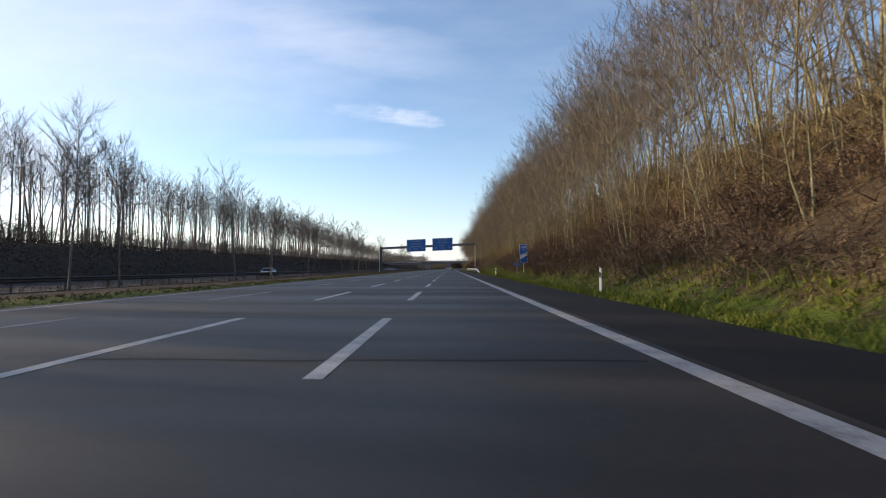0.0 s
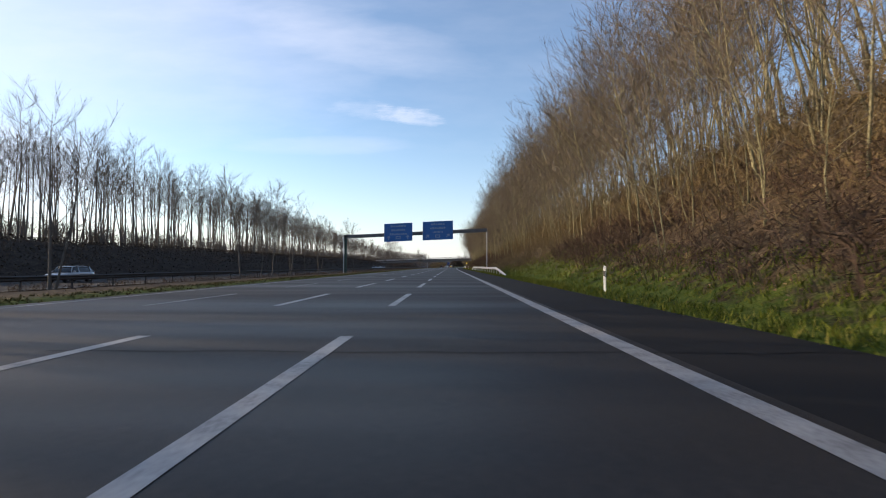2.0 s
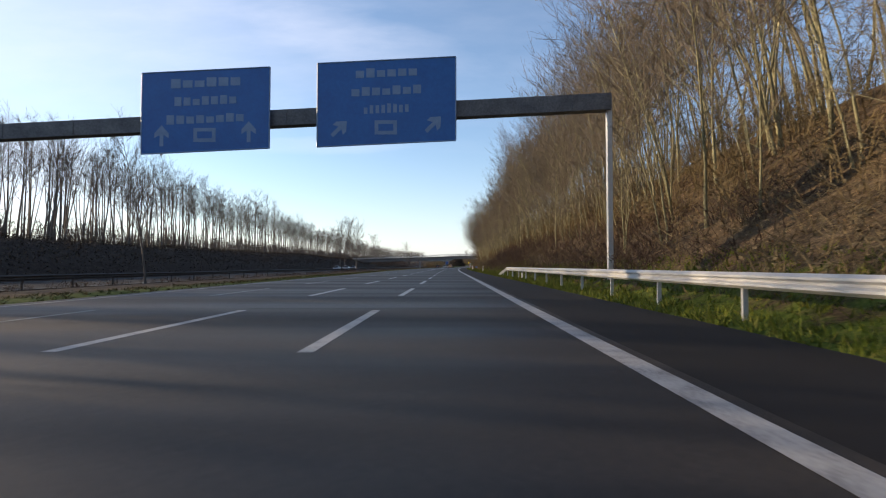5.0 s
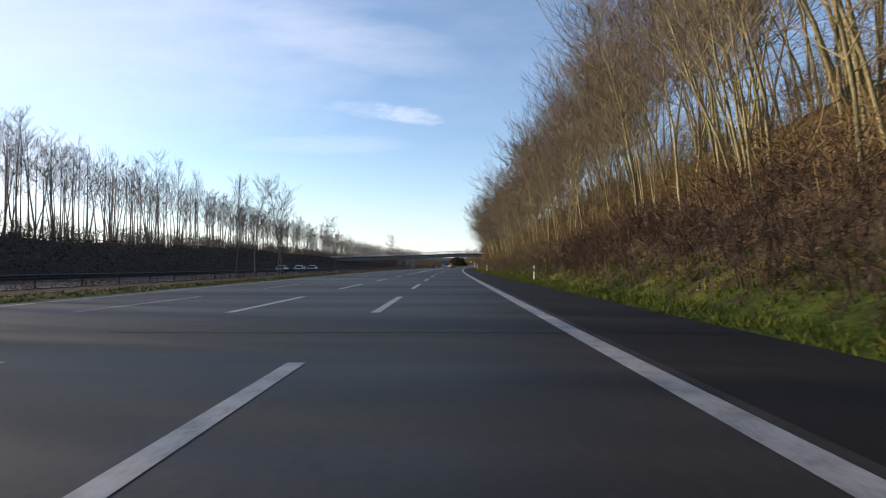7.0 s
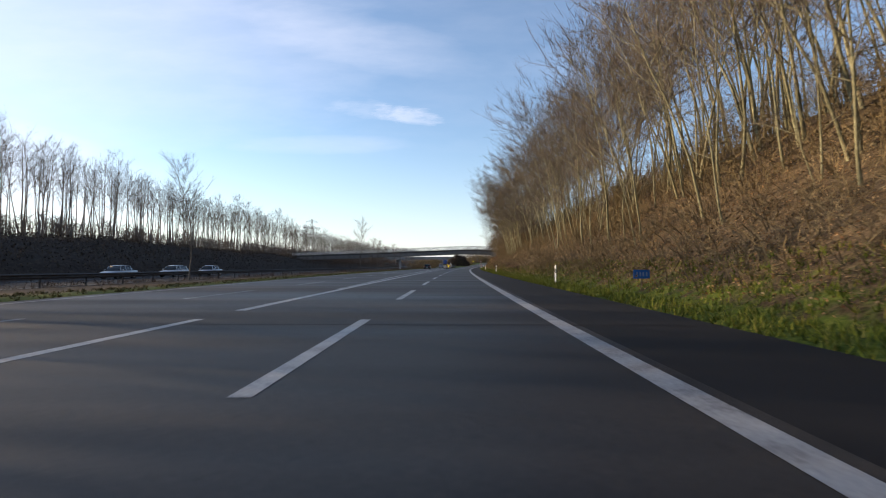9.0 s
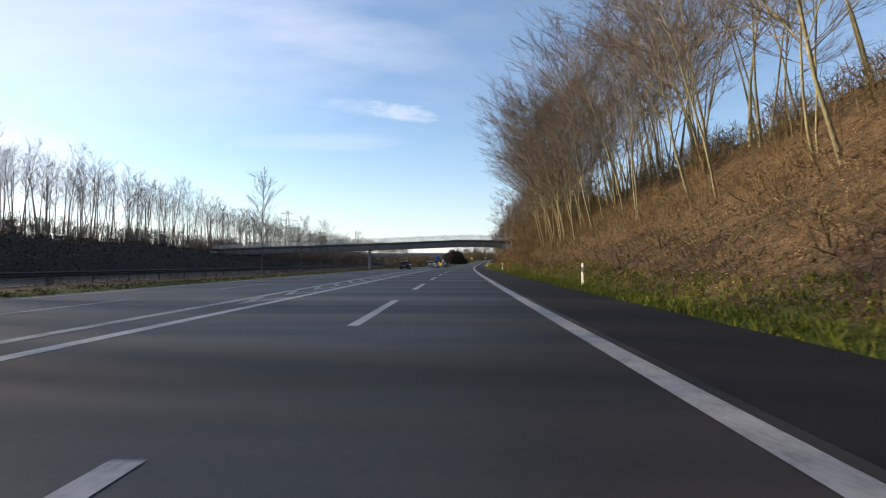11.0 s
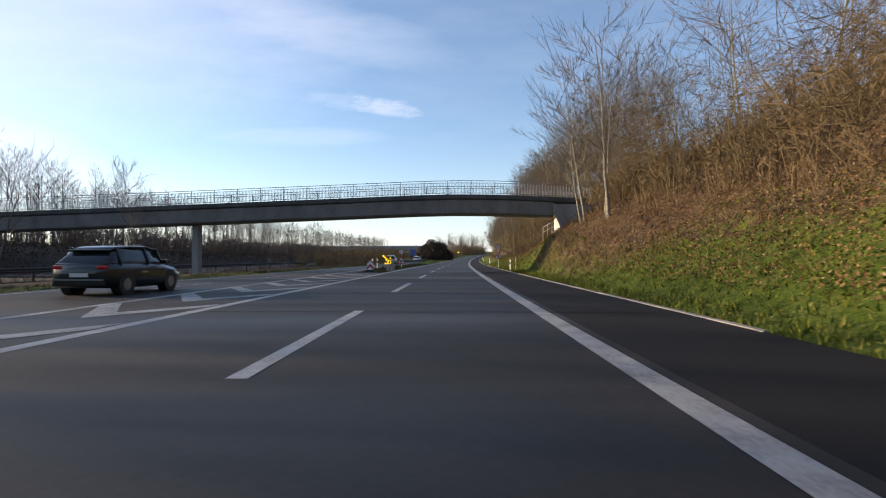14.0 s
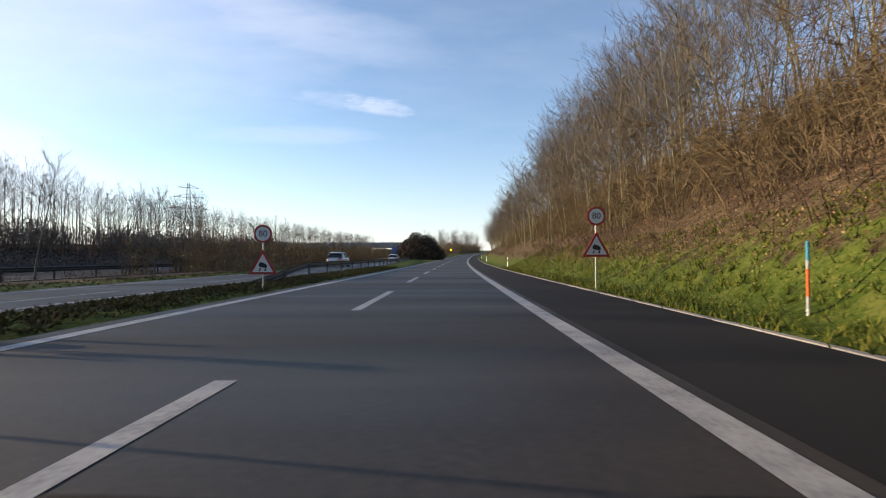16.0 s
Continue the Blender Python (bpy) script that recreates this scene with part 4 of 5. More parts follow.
def lay_ground_cover():
    one = Matrix()
    merged("verge_grass", [(*grass_arrays(36000, 21, (-2, 470), lambda r, s: 2.85 + (grass_edge(s) - 1.9) * (r.random() ** 1.2) * 1.25, (0.06, 0.24), 0.016), one)], BLADE, "lush green grass on the verge beside the hard shoulder", "grass")
    merged("median_grass", [(*grass_arrays(7000, 22, (0, 470), lambda r, s: UV - gore(s) - 2.2 * r.random(), (0.05, 0.16), 0.025), one)], DRYGRASS, "short yellowish grass on the central reserve", "grass")
    merged("island_grass", [(*grass_arrays(5000, 23, (NOSE - 1, 470), lambda r, s: U2 - 0.8 + (gore_line(s) + 0.8 - U2 + 0.8) * r.random(), (0.04, 0.14), 0.02), one)], DRYBLADE, "rough dark grass on the gore island", "grass")
    merged("fallen_leaves", [(*scatter_quads(24000, 24, (0, 300), lambda r, s: 4.6 + 13 * r.random() ** 1.4, (0.02, 0.055)), one)], DEADLEAF, "dry brown fallen leaves strewn over the bank", "leaves")
    merged("fallen_leaves", [(*scatter_quads(95000, 26, (236, 450), lambda r, s: 4.3 + 1.0 * smooth01(365, 405, s) + 12 * r.random() ** 1.2, (0.018, 0.042), 1.0, 0.35), one)], DEADLEAF, "dry brown fallen leaves strewn over the open bank", "leaves")
    merged("fallen_leaves", [(*scatter_quads(24000, 29, (380, 415), lambda r, s: 4.6 + 7.5 * r.random(), (0.02, 0.052), 1.2, 0.3), one)], RUSTLEAF, "rust-brown fallen leaves lying thick before the footbridge", "leaves")
    # dark leaves added to deepen the shade of the far bank
    merged("far_bank_scrub", [(*scatter_quads(64000, 27, (0, 560), lambda r, s: -42.3 - gore(s) - 21 * r.random(), (0.07, 0.18), 1.2, 0.6), one)], BUSHLEAF, "dark scrub leaves added over the shaded bank beyond the far carriageway", "undergrowth")
    merged("verge_weeds", [(*scatter_quads(15000, 28, (362, 470), lambda r, s: 3.1 + (grass_edge(s) - 2.2) * r.random(), (0.015, 0.035), 0.4, 0.16), one)], IVY, "broad-leaved green weeds in the verge grass", "leaves")
    merged("ivy_cover", [(*scatter_quads(13000, 25, (290, 450), lambda r, s: 4.0 + 0.6 * smooth01(365, 405, s) + 5 * r.random() ** 1.5, (0.02, 0.045), 0.9), one)], IVY, "low green ivy and bramble leaves on the bank", "leaves")


lay_right_bank()
lay_left_row()
lay_median_trees()
lay_undergrowth()
lay_ground_cover()


# ---- signs, posts and rails ----
def text_mesh(name, body, size, m, mat, parent, label=""):
    """Flat letters in the built-in font, facing the local -y side."""
    cu = bpy.data.curves.new(name, "FONT")
    cu.body, cu.size, cu.align_x, cu.align_y, cu.extrude = body, size, "CENTER", "CENTER", 0.002
    tmp = new(name, cu)
    me = bpy.data.meshes.new_from_object(tmp.evaluated_get(bpy.context.evaluated_depsgraph_get()))
    bpy.data.objects.remove(tmp)
    me.materials.append(mat)
    ob = new(name, me)
    ob.parent = parent
    ob.matrix_basis = m @ pose(0, 0, 0, 90, 0, 0)
    return tagged(ob, label)


def poly(pts, y0, y1):
    """A flat plate from points in x and z, between two depths."""
    bm = bmesh.new()
    a = [bm.verts.new((x, y0, z)) for x, z in pts]
    b = [bm.verts.new((x, y1, z)) for x, z in pts]
    bm.faces.new(a)
    bm.faces.new(b[::-1])
    n = len(pts)
    for i in range(n):
        bm.faces.new((a[i], b[i], b[(i + 1) % n], a[(i + 1) % n]))
    return bm


def disc(r, z, y0, y1, n=28, x=0.0):
    return poly([(x + r * math.cos(2 * math.pi * i / n), z + r * math.sin(2 * math.pi * i / n)) for i in range(n)], y0, y1)


def arrow_points(x, z, size, turn):
    """An arrow that points up, turned clockwise by so many degrees."""
    a = radians(turn)
    out = []
    for px, pz in ((-0.09, -0.5), (0.09, -0.5), (0.09, 0.05), (0.34, -0.1), (0.34, 0.12), (0, 0.5), (-0.34, 0.12), (-0.34, -0.1), (-0.09, 0.05)):
        out.append((x + size * (px * math.cos(a) + pz * math.sin(a)), z + size * (-px * math.sin(a) + pz * math.cos(a))))
    return out


def build_gantry():
    t = empty("sign_gantry", at_road(153, 0), "steel sign gantry with two blue direction signs over the motorway", "gantry")
    # the beam falls slightly towards the central reserve
    zb = lambda x: 8.15 + (x - 4.9) * 0.047
    part("beam", poly([(-23.1, zb(-23.1) - 0.33), (4.95, zb(4.95) - 0.36), (4.95, zb(4.95) + 0.36), (-23.1, zb(-23.1) + 0.33)], -0.25, 0.25), DULLSTEEL, t)
    part("post", box(bmesh.new(), 4.79, 5.01, -0.12, 0.12, 0.0, zb(4.9) + 0.3, 0.02), STEEL, t, "slim galvanised post")
    part("post", box(bmesh.new(), -23.1, -22.6, -0.25, 0.25, -0.7, zb(-23) + 0.3, 0.04), GREENSTEEL, t, "broad greenish box post")
    part("post_edge", boxed(-23.35, -23.2, -0.1, 0.1, -0.7, zb(-23)), STEEL, t, "pale steel cable duct beside the post")
    part("base_plate", boxed(4.55, 5.25, -0.35, 0.35, -0.05, 0.25), CONCRETE, t)
    part("base_plate", boxed(-23.5, -22.1, -0.5, 0.5, -1.0, -0.2), CONCRETE, t)
    for i in range(9):
        x = -21.5 + i * 3.1
        part("beam_rib", boxed(x - 0.04, x + 0.04, -0.28, -0.25, zb(x) - 0.3, zb(x) + 0.3), DULLSTEEL, t)
    for x0, x1, z0, z1, arrows in ((-15.2, -9.7, 5.95, 9.45, (0, 0)), (-7.65, -1.75, 6.25, 9.85, (45, 45))):
        sag = lambda x: (x - (x0 + x1) / 2) * 0.045
        panel = part("sign_panel", poly([(x0, z0 + sag(x0)), (x1, z0 + sag(x1)), (x1, z1 + sag(x1)), (x0, z1 + sag(x0))], -0.55, -0.45), BLUE, t, "blue direction sign with faint white lettering")
        rim = bmesh.new()
        for a, b in (((x0, z0), (x1, z0)), ((x1, z0), (x1, z1)), ((x1, z1), (x0, z1)), ((x0, z1), (x0, z0))):
            rod(rim, (a[0], -0.555, a[1] + sag(a[0])), (b[0], -0.555, b[1] + sag(b[0])), 0.03, 0.03, 4)
        part("sign_border", rim, SIGNGREY, panel)
        for k in (0.2, 0.5, 0.8):
            x = x0 + (x1 - x0) * k
            part("bracket", boxed(x - 0.05, x + 0.05, -0.45, -0.25, z0 + 0.3, z1 - 0.3), DULLSTEEL, panel)
        w, c = x1 - x0, (x0 + x1) / 2
        rng = random.Random(int(-x0 * 10))
        for row, width in enumerate((0.56, 0.5, 0.62) if x0 < -10 else (0.46, 0.52, 0.34)):
            zc = z1 - 0.55 - row * 0.78
            n = 6 + row
            x = c - w * width / 2
            for i in range(n):      # one bar for each unreadable group of letters
                ln = w * width / n
                part("lettering_bar", boxed(x + 0.04, x + ln - 0.06, -0.562, -0.552, zc - 0.16 + sag(x), zc + 0.14 + sag(x) + rng.uniform(-0.04, 0.1)), SIGNGREY, panel)
                x += ln
        for xa, turn in zip((x0 + 0.16 * w, x1 - 0.16 * w), arrows):
            part("arrow", poly(arrow_points(xa, z0 + 0.75 + sag(xa), 0.9, turn), -0.562, -0.552), SIGNGREY, panel)
        part("road_number", boxed(c - 0.5, c + 0.45, -0.562, -0.552, z0 + 0.4, z0 + 1.0), SIGNGREY, panel, "pale road number shield")
        part("road_number_bar", boxed(c - 0.34, c + 0.3, -0.57, -0.563, z0 + 0.55, z0 + 0.85), BLUE, panel)
    return t


def w_beam(length, za, zb):
    """A corrugated guard rail beam that runs along +y, from height za to zb."""
    prof = [(0.0, -0.155), (-0.02, -0.14), (-0.075, -0.1), (-0.075, -0.06), (-0.01, -0.02), (-0.01, 0.02), (-0.075, 0.06), (-0.075, 0.1), (-0.02, 0.14), (0.0, 0.155)]
    prof += [(x + 0.012, z) for x, z in reversed(prof)]
    bm = bmesh.new()
    a = [bm.verts.new((x, 0, z + za)) for x, z in prof]
    b = [bm.verts.new((x, length, z + zb)) for x, z in prof]
    n = len(prof)
    for i in range(n):
        bm.faces.new((a[i], a[(i + 1) % n], b[(i + 1) % n], b[i]))
    return bm


def rail(name, s0, s1, u, label, ramp0=0.0, ramp1=0.0, top=0.6, pitch=4.0, mirror=False, mat=None, ground=None):
    """A guard rail in sections of one post pitch, with ends that run down into the ground."""
    mat = mat or STEEL
    f = u if callable(u) else (lambda s: u)
    g = ground or height
    base = road(s0, f(s0), g(s0, f(s0)))
    t = empty(name, Matrix.Translation(base), label, "guard rail")
    inv = Matrix.Translation(-base)
    cache = {}

    def z_at(s):
        k = 1.0
        if ramp0:
            k = min(k, max(0.0, (s - s0) / ramp0))
        if ramp1:
            k = min(k, max(0.0, (s1 - s) / ramp1))
        return k * top - (1 - k) * 0.05

    n = round((s1 - s0) / pitch)
    for i in range(n):
        a, b = s0 + i * pitch, s0 + (i + 1) * pitch
        p, q = road(a, f(a), g(a, f(a))), road(b, f(b), g(b, f(b)))
        za, zb = round(z_at(a), 3), round(z_at(b), 3)
        d = q - p
        key = (za, zb)
        if key not in cache:
            bm = w_beam(1.0, za, zb)
            ob = part("beam", bm, mat, t)
            cache[key] = ob.data
        else:
            ob = new("beam", cache[key])
            ob.parent = t
        turn = math.atan2(-d.x, d.y)
        ob.matrix_basis = inv @ Matrix.Translation(p) @ Matrix.Rotation(turn, 4, "Z") @ Matrix.Rotation(math.atan2(d.z, math.hypot(d.x, d.y)), 4, "X") @ Matrix.Diagonal((-1 if mirror else 1, d.length, 1, 1))
        if za > 0.25:
            if "post" not in cache:
                bm = boxed(0.01, 0.11, -0.03, 0.03, -0.5, top + 0.05)
                ob = part("post", bm, mat, t)
                cache["post"] = ob.data
            else:
                ob = new("post", cache["post"])
                ob.parent = t
            ob.matrix_basis = inv @ Matrix.Translation(p - Vector((0, 0, top - za))) @ Matrix.Rotation(turn, 4, "Z") @ Matrix.Diagonal((-1 if mirror else 1, 1, 1, 1))
    return t


def build_delineator():
    """A white roadside marker post with its slanted black band and reflector."""
    t = empty("delineator_post", Matrix(), "white plastic roadside marker post with a black band", "marker post", "marker posts by the shoulder")
    sect = [(-0.06, 0.045), (0.0, -0.06), (0.06, 0.045)]

    def prism(z0, z1, grow=1.0, slope=0.0):
        b = bmesh.new()
        lo = [b.verts.new((x * grow, y * grow, z0 + slope * x)) for x, y in sect]
        hi = [b.verts.new((x * grow, y * grow, z1 + slope * x)) for x, y in sect]
        b.faces.new(lo[::-1])
        b.faces.new(hi)
        for i in range(3):
            b.faces.new((lo[i], lo[(i + 1) % 3], hi[(i + 1) % 3], hi[i]))
        return b

    part("post", prism(-0.3, 0.98), WHITE, t)
    part("cap", prism(0.98, 1.03, 0.9, -0.4), WHITE, t)
    part("band", prism(0.60, 0.82, 1.05, -0.6), BLACK, t, "slanted black band")
    part("reflector", boxed(-0.022, 0.022, -0.066, -0.055, 0.63, 0.79), STEEL, t)
    return t


def build_beacon():
    """The blue countdown beacon before the exit."""
    t = empty("countdown_beacon", at_road(53.6, 5.05, height(53.6, 5.05) - 0.42), "tall blue countdown sign with one white slanted bar", "road sign")
    part("post", rodded((0.05, 0.03, -0.3), (-0.02, 0.03, 2.2), 0.038, 0.038, 10), STEEL, t)
    panel = part("panel", poly([(-0.40, 3.25), (-0.32, 1.4), (0.40, 1.43), (0.32, 3.28)], -0.03, 0.0), BLUE, t)
    part("rim", poly([(-0.425, 3.28), (-0.345, 1.37), (0.425, 1.4), (0.345, 3.31)], -0.005, 0.012), WHITE, panel)
    part("slanted_bar", poly([(-0.348, 2.15), (-0.334, 1.78), (0.37, 2.12), (0.352, 2.5)], -0.036, -0.031), WHITE, panel)
    text_mesh("distance_figures", "100", 0.34, pose(-0.02, -0.032, 2.98), WHITE, panel)
    text_mesh("distance_unit", "m", 0.24, pose(0.0, -0.032, 2.72), WHITE, panel)
    return t


def build_km_sign(s, u, z0, z1, w):
    t = empty("kilometre_sign", at_road(s, u, height(s, u) - 0.2), "small blue kilometre plate on a thin post", "road sign", "kilometre plates")
    panel = part("plate", boxed(-w / 2, w / 2, -0.02, 0.0, z0, z1), BLUE, t)
    part("post", rodded((0.0, 0.02, -0.3), (0.0, 0.02, z1 - 0.05), 0.024, 0.024, 8), WOOD if s > 100 else STEEL, t)
    for x in (-0.32, -0.12, 0.06, 0.26):
        part("figure_bar", boxed(x * w, x * w + 0.09 * w, -0.026, -0.021, z0 + 0.25 * (z1 - z0), z0 + 0.72 * (z1 - z0)), SIGNGREY, panel)
    return t


def build_marker_pole(s, u, bands, h, label):
    """A thin banded pole; bands are (from, to, material)."""
    t = empty("marker_pole", at_road(s, u, height(s, u) - 0.12), label, "marker pole")
    for a, b, mat in bands:
        part("band", rodded((0, 0, a * h - (0.2 if a == 0 else 0)), (0, 0, b * h), 0.028, 0.028, 10), mat, t)
    part("cap", rodded((0, 0, h), (0, 0, h + 0.02), 0.03, 0.02, 10), bands[-1][2], t)
    return t


def build_skid_sign(s, u, zc, zt, r, w):
    """A speed roundel over a slippery-road triangle, on a post."""
    t = empty("warning_sign", at_road(s, u, height(s, u), 4), "speed limit roundel above a slippery road triangle on a steel post", "road sign", "paired warning signs")
    part("post", rodded((0, 0.04, -0.3), (0, 0.04, zc + 0.2), 0.03, 0.03, 10), STEEL, t)
    ring = part("roundel", disc(r, zc, -0.02, 0.0), RED, t, "white roundel with a red rim")
    part("face", disc(r * 0.78, zc, -0.026, -0.021), WHITE, ring)
    text_mesh("speed_figures", "80", r * 0.95, pose(0, -0.027, zc), BLACK, ring)
    h = w * 0.87
    tri = part("triangle", poly([(-w / 2, zt), (w / 2, zt), (0, zt + h)], -0.02, 0.0), RED, t, "white triangle with a red rim")
    part("face", poly([(-w * 0.36, zt + 0.08 * w), (w * 0.36, zt + 0.08 * w), (0, zt + h * 0.82)], -0.026, -0.021), WHITE, tri)
    c = part("car_symbol", poly([(-0.13 * w, zt + 0.27 * w), (0.13 * w, zt + 0.21 * w), (0.15 * w, zt + 0.31 * w), (0.05 * w, zt + 0.4 * w), (-0.08 * w, zt + 0.43 * w), (-0.14 * w, zt + 0.36 * w)], -0.032, -0.027), BLACK, tri)
    part("skid_mark", poly([(-0.15 * w, zt + 0.12 * w), (-0.1 * w, zt + 0.12 * w), (-0.05 * w, zt + 0.22 * w), (-0.1 * w, zt + 0.22 * w)], -0.032, -0.027), BLACK, tri)
    part("skid_mark", poly([(0.06 * w, zt + 0.12 * w), (0.11 * w, zt + 0.12 * w), (0.12 * w, zt + 0.2 * w), (0.07 * w, zt + 0.2 * w)], -0.032, -0.027), BLACK, tri)
    return t


def build_nose_panel():
    """The red and white chevron board at the nose of the gore."""
    t = empty("gore_nose_board", at_road(415.4, -8.85, 0.06), "red and white chevron board at the tip of the gore", "road sign")
    w, h = 0.27, 0.84
    board = part("board", box(bmesh.new(), -w, w, -0.03, 0.03, 0.1, h, 0.01), WHITE, t)
    for z in (0.0, 0.5):
        pts = [(-w, z + 0.1), (0, z + 0.38), (w, z + 0.1), (w, z + 0.32), (0, z + 0.6 if z == 0 else h + 0.0), (-w, z + 0.32)]
        pts = [(x, min(zz, h)) for x, zz in pts]
        part("chevron", poly(pts, -0.036, -0.031), RED, board)
    part("foot", box(bmesh.new(), -0.35, 0.35, -0.2, 0.2, -0.05, 0.1, 0.03), RUBBER, t)
    return t


def build_arrow_board():
    """A board of lit amber lamps that form an arrow, on a small trailer."""
    t = empty("arrow_lamp_board", at_road(420.6, -8.2, height(420.6, -8.2)), "orange roadworks board with lit amber lamps forming an arrow", "traffic light board")
    part("board", poly([(-0.4, 1.3), (-0.26, 1.38), (0.1, 1.0), (0.2, 1.08), (0.2, 1.2), (0.42, 1.2), (0.42, 0.48), (-0.22, 0.48), (-0.22, 0.66), (0.0, 0.74), (0.0, 0.84)], 0.0, 0.07), ORANGE, t, "orange arrow-shaped lamp carrier")
    part("frame_leg", rodded((-0.14, 0.1, 0.0), (-0.14, 0.09, 0.9), 0.03, 0.03, 8), DULLSTEEL, t)
    part("frame_leg", rodded((0.3, 0.1, 0.0), (0.3, 0.09, 1.15), 0.03, 0.03, 8), DULLSTEEL, t)
    part("axle", rodded((-0.4, 0.3, 0.16), (0.4, 0.3, 0.16), 0.03, 0.03, 8), DULLSTEEL, t)
    for x in (-0.4, 0.4):
        part("wheel", rodded((x - 0.05, 0.3, 0.16), (x + 0.05, 0.3, 0.16), 0.18, 0.18, 16), RUBBER, t)
    for x, z in ((-0.31, 1.27), (-0.17, 1.11), (-0.03, 0.95), (0.14, 0.78), (0.31, 0.59), (0.31, 0.81), (0.31, 1.05), (0.1, 0.57), (-0.12, 0.57)):
        lamp = part("lamp", disc(0.078, z, -0.03, 0.0, 16, x), AMBER, t, "lit amber lamp")
        part("lamp_hood", disc(0.09, z, -0.005, 0.01, 16, x), BLACK, lamp)
    return t


def build_nose_things():
    c = empty("roadside_cabinet", at_road(418.6, -7.55, height(418.6, -7.55)), "grey concrete control box at the edge of the gore", "cabinet")
    part("body", box(bmesh.new(), -0.36, 0.36, -0.3, 0.3, -0.1, 0.42, 0.02), CONCRETE, c)
    part("lid", box(bmesh.new(), -0.39, 0.39, -0.33, 0.33, 0.42, 0.47, 0.015), CONCRETE, c)
    p = empty("thin_steel_pole", at_road(418.2, -7.6, height(418.2, -7.6)), "thin bare steel pole beside the control box", "pole")
    part("pole", rodded((0, 0, -0.2), (0, 0, 1.6), 0.025, 0.025, 8), DULLSTEEL, p)
    part("pole_cap", rodded((0, 0, 1.6), (0, 0, 1.63), 0.03, 0.02, 8), DULLSTEEL, p)


def lay_road_furniture():
    build_gantry()
    rail("guard_rail", 104.5, 188.5, 3.5, "galvanised steel guard rail with sloped ends beside the shoulder", 11.0, 7.0, top=0.74, ground=lambda s, u: 0.05)
    rail("guard_rail", -8, 640, lambda s: -26.4 - gore(s), "dull grey guard rail along the central reserve", top=0.68, mirror=True, mat=DARKSTEEL)
    rail("guard_rail", 434, 618, lambda s: gore_line(s) + 1.5, "dull grey guard rail on the gore island", 8.0, 0.0, top=0.6, mat=DULLSTEEL)
    post = build_delineator()
    for i in range(12):
        s = 21.9 + 49.7 * i
        railed = 108 < s < 192
        u = 3.64 if railed else 3.8
        if i == 8:
            s, u = 419.2, 3.15
        place(post, at_road(s, u, height(s, u) - (0.14 if railed else 0.02), 0))
    for s, u in ((420.7, -9.55), (421.6, -9.25)):
        place(post, at_road(s, u, height(s, u) - 0.02, 0))
    build_beacon()
    build_km_sign(56.8, 4.8, 1.0, 1.36, 0.62)
    build_km_sign(258.5, 4.4, 0.6, 0.9, 0.55)
    build_marker_pole(355.3, 3.45, ((0, 0.36, STEEL), (0.36, 0.69, AMBERPAINT), (0.69, 0.79, WOOD), (0.79, 1.0, ORANGE)), 1.2, "thin grey pole with amber and orange bands in the grass")
    build_marker_pole(423.0, 4.05, ((0, 0.2, WHITE), (0.2, 0.35, STEEL), (0.35, 0.68, ORANGE), (0.68, 0.78, STEEL), (0.78, 1.0, CYAN)), 1.35, "thin pole banded light blue, orange and white")
    build_skid_sign(431.5, 2.98, 2.45, 1.12, 0.31, 0.95)
    build_skid_sign(432, -8.15, 1.8, 0.42, 0.31, 0.98)
    build_nose_panel()
    build_arrow_board()
    build_nose_things()


lay_road_furniture()


# ---- bridges ----
def deck_top(u):
    """The footbridge is cambered and falls away to the left."""
    xs = [-120, -62, -44, -28.6, -16.4, -12.5, -9, -5.3, -2, 1.8, 5.4, 9.5, 40]
    zs = [3.9, 4.45, 5.02, 5.55, 6.0, 6.14, 6.28, 6.42, 6.5, 6.46, 6.3, 6.05, 6.0]
    return float(np.interp(u, xs, zs))


def sweep_deck(us, sect):
    """A bridge member with a constant section (along the road, below the deck's top), swept across the road."""
    bm = bmesh.new()
    rings = [[bm.verts.new((u, y, deck_top(u) + z)) for y, z in sect] for u in us]
    n = len(sect)
    for a, b in zip(rings, rings[1:]):
        for i in range(n):
            bm.faces.new((a[i], a[(i + 1) % n], b[(i + 1) % n], b[i]))
    bm.faces.new(rings[0])
    bm.faces.new(rings[-1][::-1])
    return bm


